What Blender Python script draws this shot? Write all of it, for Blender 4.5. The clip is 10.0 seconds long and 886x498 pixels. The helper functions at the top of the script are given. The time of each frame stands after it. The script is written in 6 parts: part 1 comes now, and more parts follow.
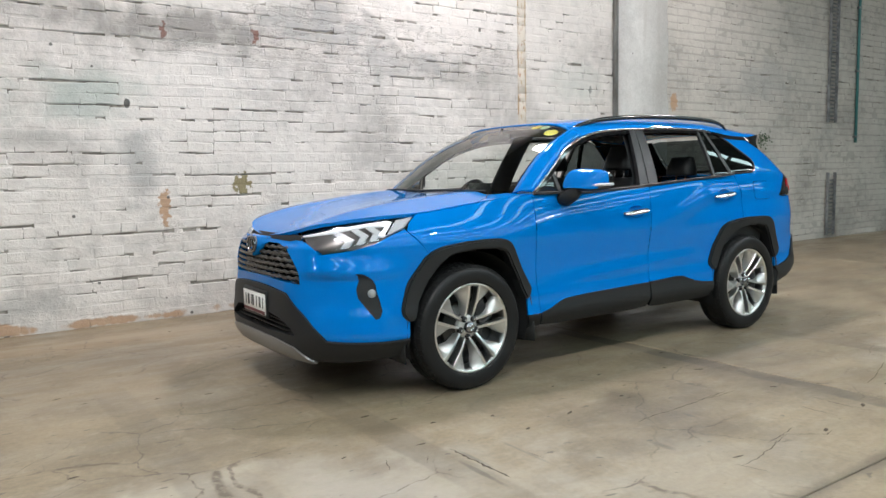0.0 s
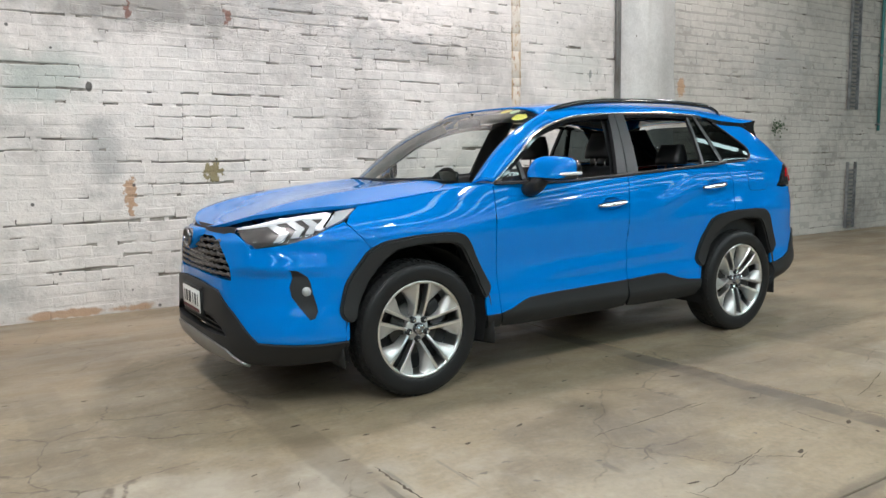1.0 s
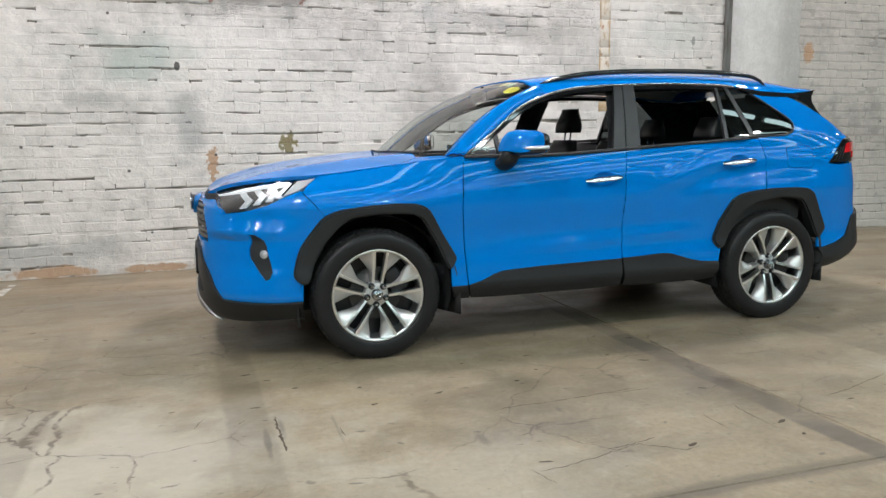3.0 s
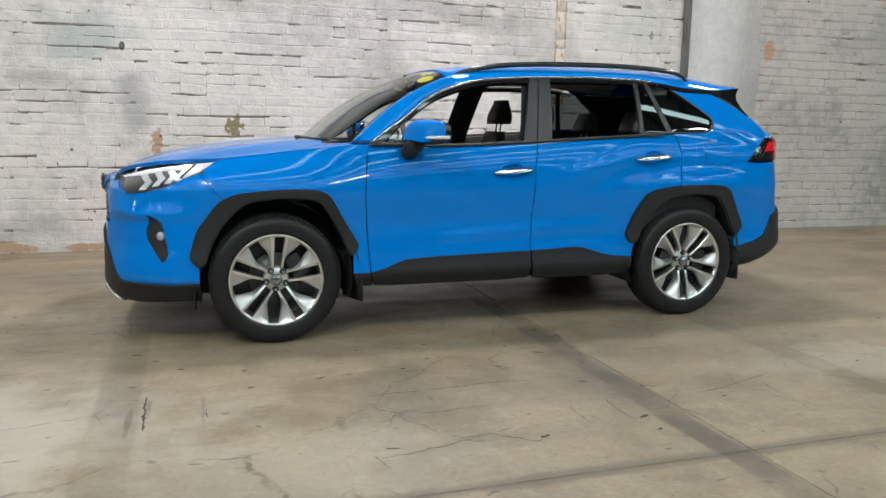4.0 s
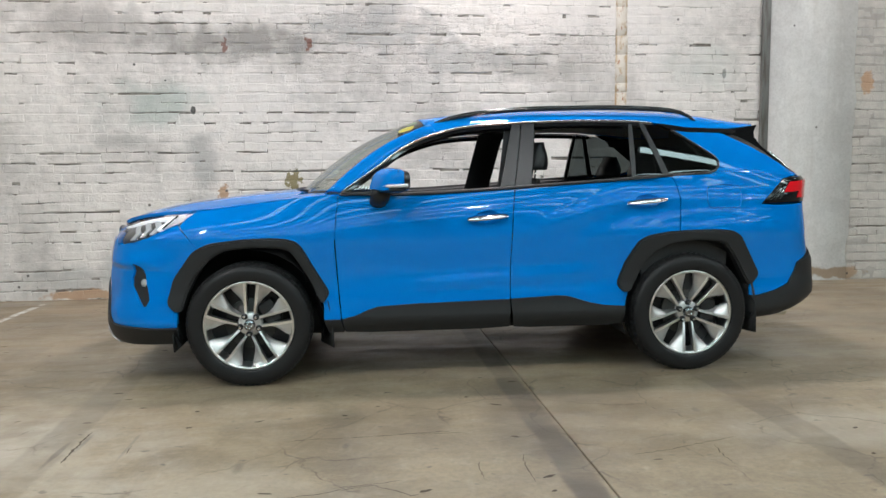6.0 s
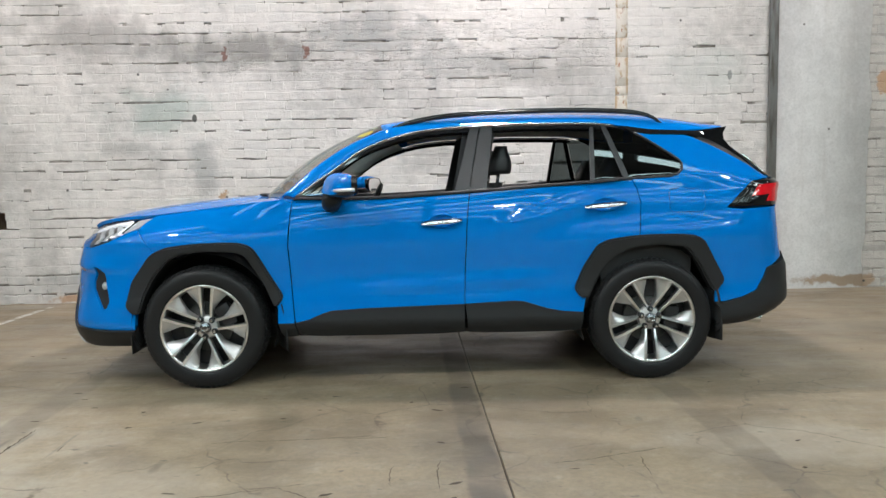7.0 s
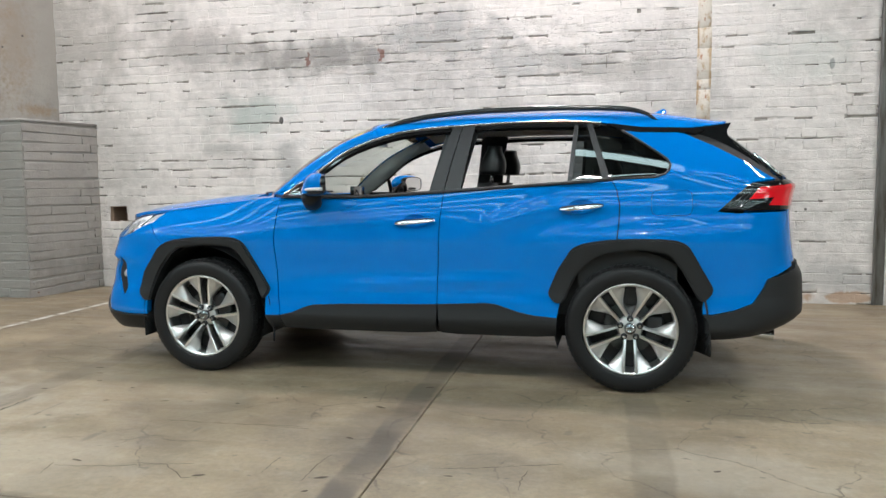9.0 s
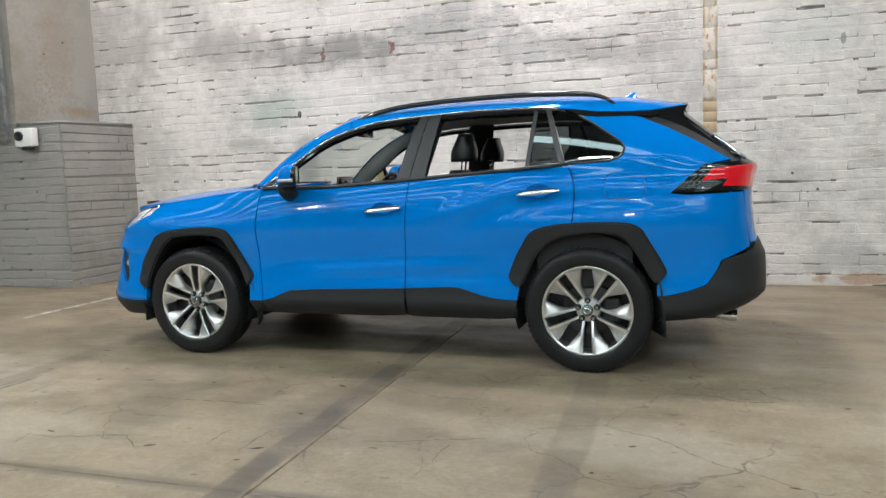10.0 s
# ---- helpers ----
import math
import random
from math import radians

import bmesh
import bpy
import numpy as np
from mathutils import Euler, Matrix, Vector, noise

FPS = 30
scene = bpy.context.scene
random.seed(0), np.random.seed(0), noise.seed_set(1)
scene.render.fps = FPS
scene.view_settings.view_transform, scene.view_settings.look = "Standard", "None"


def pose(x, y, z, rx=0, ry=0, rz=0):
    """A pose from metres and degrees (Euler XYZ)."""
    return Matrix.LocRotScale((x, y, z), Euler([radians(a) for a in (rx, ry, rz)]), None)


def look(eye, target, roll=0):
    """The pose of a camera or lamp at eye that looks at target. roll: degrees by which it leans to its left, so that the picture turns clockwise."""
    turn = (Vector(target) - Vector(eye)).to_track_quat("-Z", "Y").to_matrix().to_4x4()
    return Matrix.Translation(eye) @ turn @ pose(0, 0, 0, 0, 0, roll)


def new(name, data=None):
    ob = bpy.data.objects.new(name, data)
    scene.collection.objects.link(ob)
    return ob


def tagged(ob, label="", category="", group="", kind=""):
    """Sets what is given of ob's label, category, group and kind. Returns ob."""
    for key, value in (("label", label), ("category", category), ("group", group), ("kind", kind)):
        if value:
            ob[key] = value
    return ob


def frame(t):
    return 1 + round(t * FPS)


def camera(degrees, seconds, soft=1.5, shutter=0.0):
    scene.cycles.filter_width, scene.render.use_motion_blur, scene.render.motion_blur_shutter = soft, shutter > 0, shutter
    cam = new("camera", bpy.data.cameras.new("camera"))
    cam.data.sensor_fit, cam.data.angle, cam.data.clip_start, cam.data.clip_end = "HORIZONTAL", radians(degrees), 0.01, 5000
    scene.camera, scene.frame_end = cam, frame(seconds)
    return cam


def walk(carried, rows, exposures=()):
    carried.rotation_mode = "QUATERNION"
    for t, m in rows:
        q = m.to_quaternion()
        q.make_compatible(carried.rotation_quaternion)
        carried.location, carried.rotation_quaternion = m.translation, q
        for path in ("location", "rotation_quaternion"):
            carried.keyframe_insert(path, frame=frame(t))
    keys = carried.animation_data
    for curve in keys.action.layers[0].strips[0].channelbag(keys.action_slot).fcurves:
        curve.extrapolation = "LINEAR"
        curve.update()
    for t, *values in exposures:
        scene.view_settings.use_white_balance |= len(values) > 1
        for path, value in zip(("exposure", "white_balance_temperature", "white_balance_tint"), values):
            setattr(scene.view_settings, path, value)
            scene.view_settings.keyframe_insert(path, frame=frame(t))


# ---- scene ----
cam = camera(61.4, 10.0)
PATH = [
    (0, (-3.888, -3.436, 1.266), (-2.766, -1.792, 1.064), -1.2),
    (0.5, (-3.629, -3.368, 1.241), (-2.537, -1.704, 1.047), -0.7),
    (0.8, (-3.45, -3.35, 1.263), (-2.369, -1.682, 1.045), -0.1),
    (1, (-3.338, -3.368, 1.253), (-2.275, -1.69, 1.022), -1.0),
    (1.2, (-3.224, -3.421, 1.261), (-2.209, -1.714, 1.026), -1.2),
    (1.3, (-3.178, -3.464, 1.26), (-2.221, -1.723, 1.035), 0.2),
    (1.5, (-3.087, -3.57, 1.247), (-2.237, -1.775, 1.013), 2.7),
    (1.7, (-2.964, -3.608, 1.313), (-2.155, -1.799, 1.042), 2.4),
    (2, (-2.83, -3.677, 1.256), (-2.02, -1.867, 0.997), 1.8),
    (2.2, (-2.689, -3.698, 1.247), (-1.888, -1.882, 0.996), 1.1),
    (3.3, (-2.097, -4.119, 1.238), (-1.536, -2.226, 0.919), -0.9),
    (3.5, (-1.994, -4.15, 1.222), (-1.417, -2.266, 0.882), -0.9),
    (3.7, (-1.882, -4.172, 1.249), (-1.277, -2.299, 0.893), -0.6),
    (4, (-1.699, -4.203, 1.244), (-1.103, -2.322, 0.917), 0.9),
    (4.2, (-1.605, -4.244, 1.281), (-1.039, -2.35, 0.98), 1.3),
    (4.5, (-1.418, -4.323, 1.259), (-0.905, -2.402, 1.041), 1.6),
    (4.8, (-1.227, -4.404, 1.274), (-0.799, -2.462, 1.067), 1.5),
    (5, (-1.168, -4.416, 1.248), (-0.769, -2.466, 1.048), 1.4),
    (6.3, (-0.402, -4.403, 1.23), (-0.29, -2.415, 1.043), 0.0),
    (6.5, (-0.282, -4.437, 1.244), (-0.201, -2.446, 1.069), 0.7),
    (6.8, (-0.106, -4.454, 1.259), (-0.05, -2.462, 1.086), -0.1),
    (7, (-0.004, -4.42, 1.205), (0.038, -2.429, 1.03), -1.0),
    (7.3, (0.194, -4.385, 1.196), (0.168, -2.397, 0.982), -1.6),
    (7.5, (0.306, -4.372, 1.216), (0.223, -2.387, 0.985), -1.9),
    (7.8, (0.526, -4.387, 1.289), (0.361, -2.41, 1.037), -1.8),
    (8, (0.657, -4.434, 1.206), (0.436, -2.459, 0.982), -0.5),
    (8.3, (0.83, -4.438, 1.19), (0.549, -2.469, 0.977), -0.4),
    (8.5, (0.97, -4.342, 1.182), (0.661, -2.376, 0.984), -0.3),
    (8.8, (1.16, -4.329, 1.223), (0.776, -2.374, 1.041), -0.0),
    (9, (1.268, -4.292, 1.198), (0.814, -2.352, 1.025), -0.6),
    (9.3, (1.523, -4.344, 1.204), (0.96, -2.432, 1.039), -0.8),
    (9.5, (1.622, -4.346, 1.198), (0.961, -2.468, 1.003), -0.3),
    (9.7, (1.735, -4.368, 1.216), (1.067, -2.495, 1.003), -1.1),
    (10, (1.928, -4.278, 1.181), (1.292, -2.393, 0.982), -2.0),
]
# the clip's own exposure drifts a little
STOPS = [(0.0, 0.0), (1.0, 0.0), (1.5, -0.15), (2.0, -0.05), (3.5, -0.05), (4.0, -0.12), (4.5, -0.2), (5.0, -0.2), (6.5, -0.08), (7.0, -0.08), (7.5, 0.08), (8.0, 0.02), (9.0, 0.0), (9.5, -0.1), (10.0, -0.05)]
walk(cam, [(t, look(eye, target, roll)) for t, eye, target, roll in PATH], STOPS)

# ---- light ----
world = bpy.data.worlds.new("world")
scene.world = world
world.use_nodes = True
world.node_tree.nodes["Background"].inputs[0].default_value = (0.5, 0.52, 0.55, 1)
world.node_tree.nodes["Background"].inputs[1].default_value = 0.02
LAMP_Z = 5.2
LAMPS = [(x, 1.6) for x in (-13.4, -8.4, -3.8, 0.5, 5.1, 11.4)] + [(x, -3.6) for x in (-8.7, -3.9, 0.9, 5.7, 10.5)] + [(x, -11.0) for x in (-7.0, 1.5, 10.0)]


def lamp(x, y, power, size):
    data = bpy.data.lights.new("high_bay_lamp", "AREA")
    data.shape, data.size, data.energy, data.color = "DISK", size, power, (1.0, 0.935, 0.945)
    ob = new("high_bay_lamp", data)
    ob.matrix_world = pose(x, y, LAMP_Z - 0.02)
    return ob


for lx, ly in LAMPS:
    lamp(lx, ly, (30 if lx < -5 else 102 if lx < 0 else 172 if lx < 4 else 88 if lx < 8 else 16) if ly > 0 else 120 if lx < -5 else 250 if lx < 0 else 105 if lx < 4 else 155 if lx < 8 else 70, 0.56)


# ---- materials ----
def plug(nt, sock, v):
    if isinstance(v, bpy.types.NodeSocket):
        nt.links.new(v, sock)
    elif v is not None:
        if sock.type == "RGBA" and len(v) == 3:
            v = (*v, 1)
        sock.default_value = v


def material(name, color=(0.5, 0.5, 0.5), rough=0.5, metal=0.0, coat=0.0):
    m = bpy.data.materials.new(name)
    m.use_nodes = True
    nt = m.node_tree
    b = nt.nodes["Principled BSDF"]
    plug(nt, b.inputs["Base Color"], color)
    plug(nt, b.inputs["Roughness"], rough)
    plug(nt, b.inputs["Metallic"], metal)
    plug(nt, b.inputs["Coat Weight"], coat)
    m.diffuse_color = (*color, 1)
    return m, nt, b


def place(nt):
    return nt.nodes.new("ShaderNodeNewGeometry").outputs["Position"]


def own(nt):
    return nt.nodes.new("ShaderNodeTexCoord").outputs["Object"]


def lucky(nt):
    return nt.nodes.new("ShaderNodeObjectInfo").outputs["Random"]


def island(nt):
    return nt.nodes.new("ShaderNodeNewGeometry").outputs["Random Per Island"]


def grain(nt, vec, scale, detail=4.0, rough=0.55, distort=0.0):
    n = nt.nodes.new("ShaderNodeTexNoise")
    plug(nt, n.inputs["Vector"], vec)
    plug(nt, n.inputs["Scale"], scale)
    plug(nt, n.inputs["Detail"], detail)
    plug(nt, n.inputs["Roughness"], rough)
    plug(nt, n.inputs["Distortion"], distort)
    return n.outputs["Fac"]


def cells(nt, vec, scale, feature="DISTANCE_TO_EDGE"):
    n = nt.nodes.new("ShaderNodeTexVoronoi")
    n.feature = feature
    plug(nt, n.inputs["Vector"], vec)
    plug(nt, n.inputs["Scale"], scale)
    return n.outputs["Distance"]


def calc(nt, op, a, b=None, c=None):
    n = nt.nodes.new("ShaderNodeMath")
    n.operation = op
    plug(nt, n.inputs[0], a)
    plug(nt, n.inputs[1], b)
    plug(nt, n.inputs[2], c)
    return n.outputs[0]


def span(nt, v, a, b, c=0.0, d=1.0):
    n = nt.nodes.new("ShaderNodeMapRange")
    n.interpolation_type = "SMOOTHSTEP"
    for i, w in enumerate((v, a, b, c, d)):
        plug(nt, n.inputs[i], w)
    return n.outputs[0]


def mix(nt, f, a, b, how="MIX"):
    n = nt.nodes.new("ShaderNodeMix")
    n.data_type, n.blend_type = "RGBA", how
    plug(nt, n.inputs[0], f)
    plug(nt, n.inputs[6], a)
    plug(nt, n.inputs[7], b)
    return n.outputs[2]


def stretch(nt, vec, scale, turn=(0, 0, 0)):
    n = nt.nodes.new("ShaderNodeMapping")
    plug(nt, n.inputs["Vector"], vec)
    n.inputs["Scale"].default_value = scale
    n.inputs["Rotation"].default_value = turn
    return n.outputs[0]


def bump(nt, b, height, strength, distance):
    n = nt.nodes.new("ShaderNodeBump")
    plug(nt, n.inputs["Strength"], strength)
    plug(nt, n.inputs["Distance"], distance)
    plug(nt, n.inputs["Height"], height)
    plug(nt, b.inputs["Normal"], n.outputs[0])


def spot(nt, pos, cx, cz, rx, rz, soft=0.5, ragged=0.5, axis="X", scale=5.0):
    """A stain's mask: an uneven oval about (cx, cz) on an upright surface (or on the floor with axis 'Y')."""
    sep = nt.nodes.new("ShaderNodeSeparateXYZ")
    plug(nt, sep.inputs[0], pos)
    u = sep.outputs[0]
    v = sep.outputs[1] if axis == "Y" else sep.outputs[2]
    a = calc(nt, "DIVIDE", calc(nt, "SUBTRACT", u, cx), rx)
    c = calc(nt, "DIVIDE", calc(nt, "SUBTRACT", v, cz), rz)
    d = calc(nt, "SQRT", calc(nt, "ADD", calc(nt, "MULTIPLY", a, a), calc(nt, "MULTIPLY", c, c)))
    d = calc(nt, "ADD", d, calc(nt, "MULTIPLY", calc(nt, "SUBTRACT", grain(nt, pos, scale, 5), 0.5), 2 * ragged))
    return span(nt, d, 1.0, 1.0 - soft)


def wall_paint(name, white, dark, pieces, marks=True, gaps=False):
    m, nt, b = material(name, white, 0.62)
    pos = place(nt)
    tone = calc(nt, "ADD", calc(nt, "MULTIPLY", grain(nt, pos, 0.9, 5), 0.7), calc(nt, "MULTIPLY", grain(nt, pos, 7.0, 6, 0.65), 0.45))
    col = mix(nt, span(nt, tone, 0.47, 0.80), white, dark)
    col = mix(nt, calc(nt, "MULTIPLY", calc(nt, "POWER", pieces(nt), 3.0), 0.15), col, (0.30, 0.30, 0.29))
    streaks = grain(nt, stretch(nt, pos, (5.0, 5.0, 0.5)), 1.0, 5, 0.6)
    col = mix(nt, span(nt, streaks, 0.58, 0.82, 0, 0.35), col, (0.40, 0.38, 0.34))
    if marks:
        for cx, cz, rx, rz, c, amount, soft, rag in WALL_MARKS:
            f = calc(nt, "MULTIPLY", spot(nt, pos, cx, cz, rx, rz, soft, rag, scale=4.0 if rx > 0.2 else 22.0), amount)
            col = mix(nt, f, col, c)
    # ragged dark cracks where the paint has lifted along the courses
    tear = calc(nt, "ABSOLUTE", calc(nt, "SUBTRACT", grain(nt, stretch(nt, pos, (1.0, 1.0, 5.0)), 2.6, 6, 0.68), 0.5))
    broken = calc(nt, "MAXIMUM", spot(nt, pos, 0.2, 2.60, 3.0, 0.50, 0.7, 0.8), span(nt, grain(nt, pos, 1.3, 3), 0.58, 0.70, 0, 0.8))
    col = mix(nt, calc(nt, "MULTIPLY", span(nt, tear, 0.010, 0.002), calc(nt, "MULTIPLY", broken, 0.7)), col, (0.13, 0.11, 0.09))
    col = mix(nt, calc(nt, "MULTIPLY", span(nt, grain(nt, pos, 9.0, 6, 0.7), 0.50, 0.66), calc(nt, "MULTIPLY", broken, 0.30)), col, (0.36, 0.31, 0.265))
    flake = grain(nt, pos, 16.0, 5, 0.6)
    where = grain(nt, pos, 1.7, 3)
    col = mix(nt, calc(nt, "MULTIPLY", span(nt, flake, 0.70, 0.73), span(nt, where, 0.56, 0.64)), col, (0.16, 0.09, 0.06))
    speck = cells(nt, pos, 3.1, "F1")
    col = mix(nt, calc(nt, "MULTIPLY", span(nt, speck, 0.055, 0.035), 0.9), col, (0.05, 0.045, 0.04))
    if gaps:
        gap = grain(nt, stretch(nt, pos, (2.2, 2.2, 9.0)), 1.6, 4, 0.65)
        col = mix(nt, span(nt, gap, 0.50, 0.60), col, (0.085, 0.078, 0.07))
    plug(nt, b.inputs["Base Color"], col)
    plug(nt, b.inputs["Roughness"], span(nt, grain(nt, pos, 5.0, 3), 0.3, 0.7, 0.42, 0.68))
    h = calc(nt, "ADD", grain(nt, pos, 40.0, 5, 0.6), calc(nt, "MULTIPLY", grain(nt, stretch(nt, pos, (1, 1, 1.7)), 9.0, 4, 0.6), 2.2))
    h = calc(nt, "SUBTRACT", h, calc(nt, "MULTIPLY", calc(nt, "MULTIPLY", span(nt, tear, 0.05, 0.0), broken), 1.2))
    bump(nt, b, h, 0.42, 0.010)
    return m


GREEN, GREY, ORANGE, DARK = (0.37, 0.425, 0.39), (0.33, 0.33, 0.32), (0.42, 0.24, 0.12), (0.05, 0.045, 0.04)
# stains and bare spots of the back wall: x, z, half-sizes, colour, amount, softness, raggedness
WALL_MARKS = [
    (-2.75, 1.98, 0.75, 0.36, GREEN, 0.7, 0.9, 0.9), (-2.33, 1.35, 0.26, 0.5, GREY, 0.7, 0.8, 0.9),
    (-2.0, 2.62, 1.15, 0.26, (0.25, 0.235, 0.215), 0.85, 0.8, 1.0), (-3.4, 2.75, 0.9, 0.35, (0.30, 0.28, 0.26), 0.7, 0.8, 1.0), (-3.1, 1.62, 0.6, 0.10, (0.36, 0.35, 0.33), 0.6, 0.8, 0.9), (1.2, 2.35, 0.9, 0.16, (0.36, 0.34, 0.31), 0.6, 0.8, 1.0), (-0.5, 2.75, 0.8, 0.3, GREY, 0.6, 0.7, 1.3), (-1.43, 1.21, 0.085, 0.10, (0.22, 0.18, 0.08), 0.95, 0.15, 1.5),
    (-2.15, 1.02, 0.05, 0.17, ORANGE, 0.85, 0.3, 1.5), (-1.23, 2.60, 0.035, 0.07, (0.20, 0.08, 0.055), 0.9, 0.2, 1.8),
    (-2.08, 2.58, 0.035, 0.06, (0.18, 0.08, 0.06), 0.9, 0.2, 1.8), (-2.42, 1.93, 0.03, 0.05, DARK, 0.9, 0.3, 0.4),
    (3.24, 2.30, 0.03, 0.06, DARK, 0.7, 0.3, 0.4), (3.0, 2.35, 0.6, 0.35, GREEN, 0.35, 0.8, 0.7),
    (3.3, 0.25, 0.7, 0.2, GREY, 0.5, 0.7, 0.8), (-3.6, 0.22, 0.9, 0.2, GREY, 0.5, 0.7, 0.8),
    (7.1, 2.6, 1.2, 0.5, GREY, 0.5, 0.8, 0.9), (4.9, 2.20, 0.09, 0.16, ORANGE, 0.8, 0.4, 0.6),
    (-3.6, 0.05, 0.5, 0.06, ORANGE, 0.8, 0.4, 1.6), (-2.6, 0.04, 0.7, 0.05, ORANGE, 0.8, 0.4, 1.6), (-1.5, 0.05, 0.4, 0.06, ORANGE, 0.7, 0.4, 1.6),
    (3.5, 0.06, 0.5, 0.06, ORANGE, 0.7, 0.4, 1.5), (4.6, 0.08, 0.5, 0.08, (0.30, 0.19, 0.10), 0.8, 0.4, 1.5), (0.4, 2.45, 0.8, 0.22, GREY, 0.5, 0.7, 1.4),
    (-5.47, 2.9, 0.10, 0.85, (0.23, 0.14, 0.065), 0.7, 0.95, 0.7), (-5.40, 2.12, 0.10, 0.10, (0.25, 0.15, 0.065), 0.6, 0.95, 0.8), (-5.6, 2.5, 0.12, 0.9, (0.20, 0.16, 0.11), 0.6, 0.9, 0.8), (-5.1, 2.95, 1.1, 0.95, (0.30, 0.28, 0.25), 0.65, 0.8, 0.9), (-4.6, 1.6, 0.5, 1.0, (0.40, 0.38, 0.35), 0.5, 0.8, 0.9),
]
PAINT, DULL = (0.73, 0.685, 0.645), (0.45, 0.425, 0.40)
brick_paint = wall_paint("white_painted_brick", PAINT, DULL, lucky)
brick_paint_rest = wall_paint("white_painted_brick_rest", PAINT, DULL, island)
# grey paint of the pier, deepened to put its shade into the colour
shaded_grey_paint = wall_paint("shaded_grey_painted_brick", (0.285, 0.270, 0.250), (0.19, 0.18, 0.168), island)
plaster = wall_paint("stained_render", (0.34, 0.32, 0.285), (0.23, 0.215, 0.19), lambda nt: 0.0)
# worn grey paint east of the column, darkened to paint in the lamps' falloff
worn_dim_paint = wall_paint("worn_dim_painted_brick", (0.53, 0.50, 0.455), (0.32, 0.30, 0.275), island)


mortar = wall_paint("painted_mortar", PAINT, DULL, lambda nt: 0.0)
# mortar east of the column, the same weaker light put into its colour
worn_dim_mortar = wall_paint("worn_dim_painted_mortar", (0.40, 0.375, 0.34), (0.26, 0.245, 0.225), lambda nt: 0.0)


def concrete(name, light, dark, floor=False):
    m, nt, b = material(name, light, 0.55)
    pos = place(nt)
    tone = calc(nt, "ADD", calc(nt, "MULTIPLY", grain(nt, pos, 0.8, 6, 0.6), 0.5), calc(nt, "MULTIPLY", grain(nt, pos, 3.3, 8, 0.7, 0.8), 0.5))
    col = mix(nt, span(nt, tone, 0.38, 0.62), light, dark)
    fine = grain(nt, pos, 38.0, 6, 0.7)
    col = mix(nt, span(nt, fine, 0.35, 0.75, 0, 0.38 if floor else 0.2), col, (0.10, 0.085, 0.065))
    mid = grain(nt, pos, 11.0, 6, 0.7, 0.4)
    col = mix(nt, span(nt, mid, 0.50, 0.72, 0, 0.26 if floor else 0.35), col, (0.42, 0.37, 0.29) if floor else (0.50, 0.49, 0.46))
    if floor:
        for cx, cy, rx, ry, c, amount in FLOOR_MARKS:
            f = calc(nt, "MULTIPLY", spot(nt, pos, cx, cy, rx, ry, 0.7, 0.6, "Y", 4.0 if rx > 0.2 else 9.0), amount)
            col = mix(nt, f, col, c)
        # straight bands left by tyres and by the old joint filler
        sep = nt.nodes.new("ShaderNodeSeparateXYZ")
        plug(nt, sep.inputs[0], pos)
        skewed = calc(nt, "ADD", sep.outputs[0], calc(nt, "MULTIPLY", calc(nt, "ADD", sep.outputs[1], 0.6), 0.024))
        edge = calc(nt, "MULTIPLY", calc(nt, "SUBTRACT", grain(nt, pos, 2.5, 4), 0.5), 0.06)
        for centre, half, y0, amount in TRACKS:
            off = calc(nt, "ABSOLUTE", calc(nt, "ADD", calc(nt, "SUBTRACT", skewed, centre), edge))
            f = calc(nt, "MULTIPLY", span(nt, off, half, half - 0.03), span(nt, sep.outputs[1], y0 + 0.4, y0))
            f = calc(nt, "MULTIPLY", f, span(nt, grain(nt, pos, 2.2, 5), 0.3, 0.6, 0.3 * amount, amount))
            col = mix(nt, f, col, TYRE_MARK)
        wob = nt.nodes.new("ShaderNodeVectorMath")
        wob.operation = "MULTIPLY_ADD"
        n = nt.nodes.new("ShaderNodeTexNoise")
        plug(nt, n.inputs["Vector"], pos)
        plug(nt, n.inputs["Scale"], 3.0)
        plug(nt, n.inputs["Detail"], 4.0)
        plug(nt, wob.inputs[0], n.outputs["Color"])
        wob.inputs[1].default_value = (0.35, 0.35, 0.0)
        plug(nt, wob.inputs[2], pos)
        crack = calc(nt, "MULTIPLY", span(nt, cells(nt, wob.outputs[0], 1.5), 0.012, 0.003), span(nt, grain(nt, pos, 0.8, 2), 0.45, 0.54))
        crumb = span(nt, grain(nt, pos, 14.0, 3, 0.6), 0.40, 0.56, 0.25, 0.8)
        col = mix(nt, calc(nt, "MULTIPLY", crack, crumb), col, (0.085, 0.062, 0.042))
        scratch = calc(nt, "ABSOLUTE", calc(nt, "SUBTRACT", grain(nt, stretch(nt, pos, (7.0, 0.7, 1), (0, 0, 0.5)), 1.4, 2), 0.5))
        col = mix(nt, calc(nt, "MULTIPLY", span(nt, scratch, 0.012, 0.004), span(nt, grain(nt, pos, 1.3, 3), 0.60, 0.68, 0, 0.4)), col, (0.09, 0.078, 0.06))
        dab = span(nt, grain(nt, stretch(nt, pos, (1, 2.2, 1), (0, 0, 0.3)), 9.0, 3, 0.5), 0.67, 0.72, 0, 0.7)
        col = mix(nt, dab, col, (0.075, 0.065, 0.05))
        speck = span(nt, cells(nt, stretch(nt, wob.outputs[0], (1, 1.7, 1)), 2.1, "F1"), 0.065, 0.035, 0, 0.75)
        col = mix(nt, calc(nt, "MULTIPLY", speck, span(nt, grain(nt, pos, 1.1, 2), 0.46, 0.54)), col, (0.06, 0.052, 0.042))
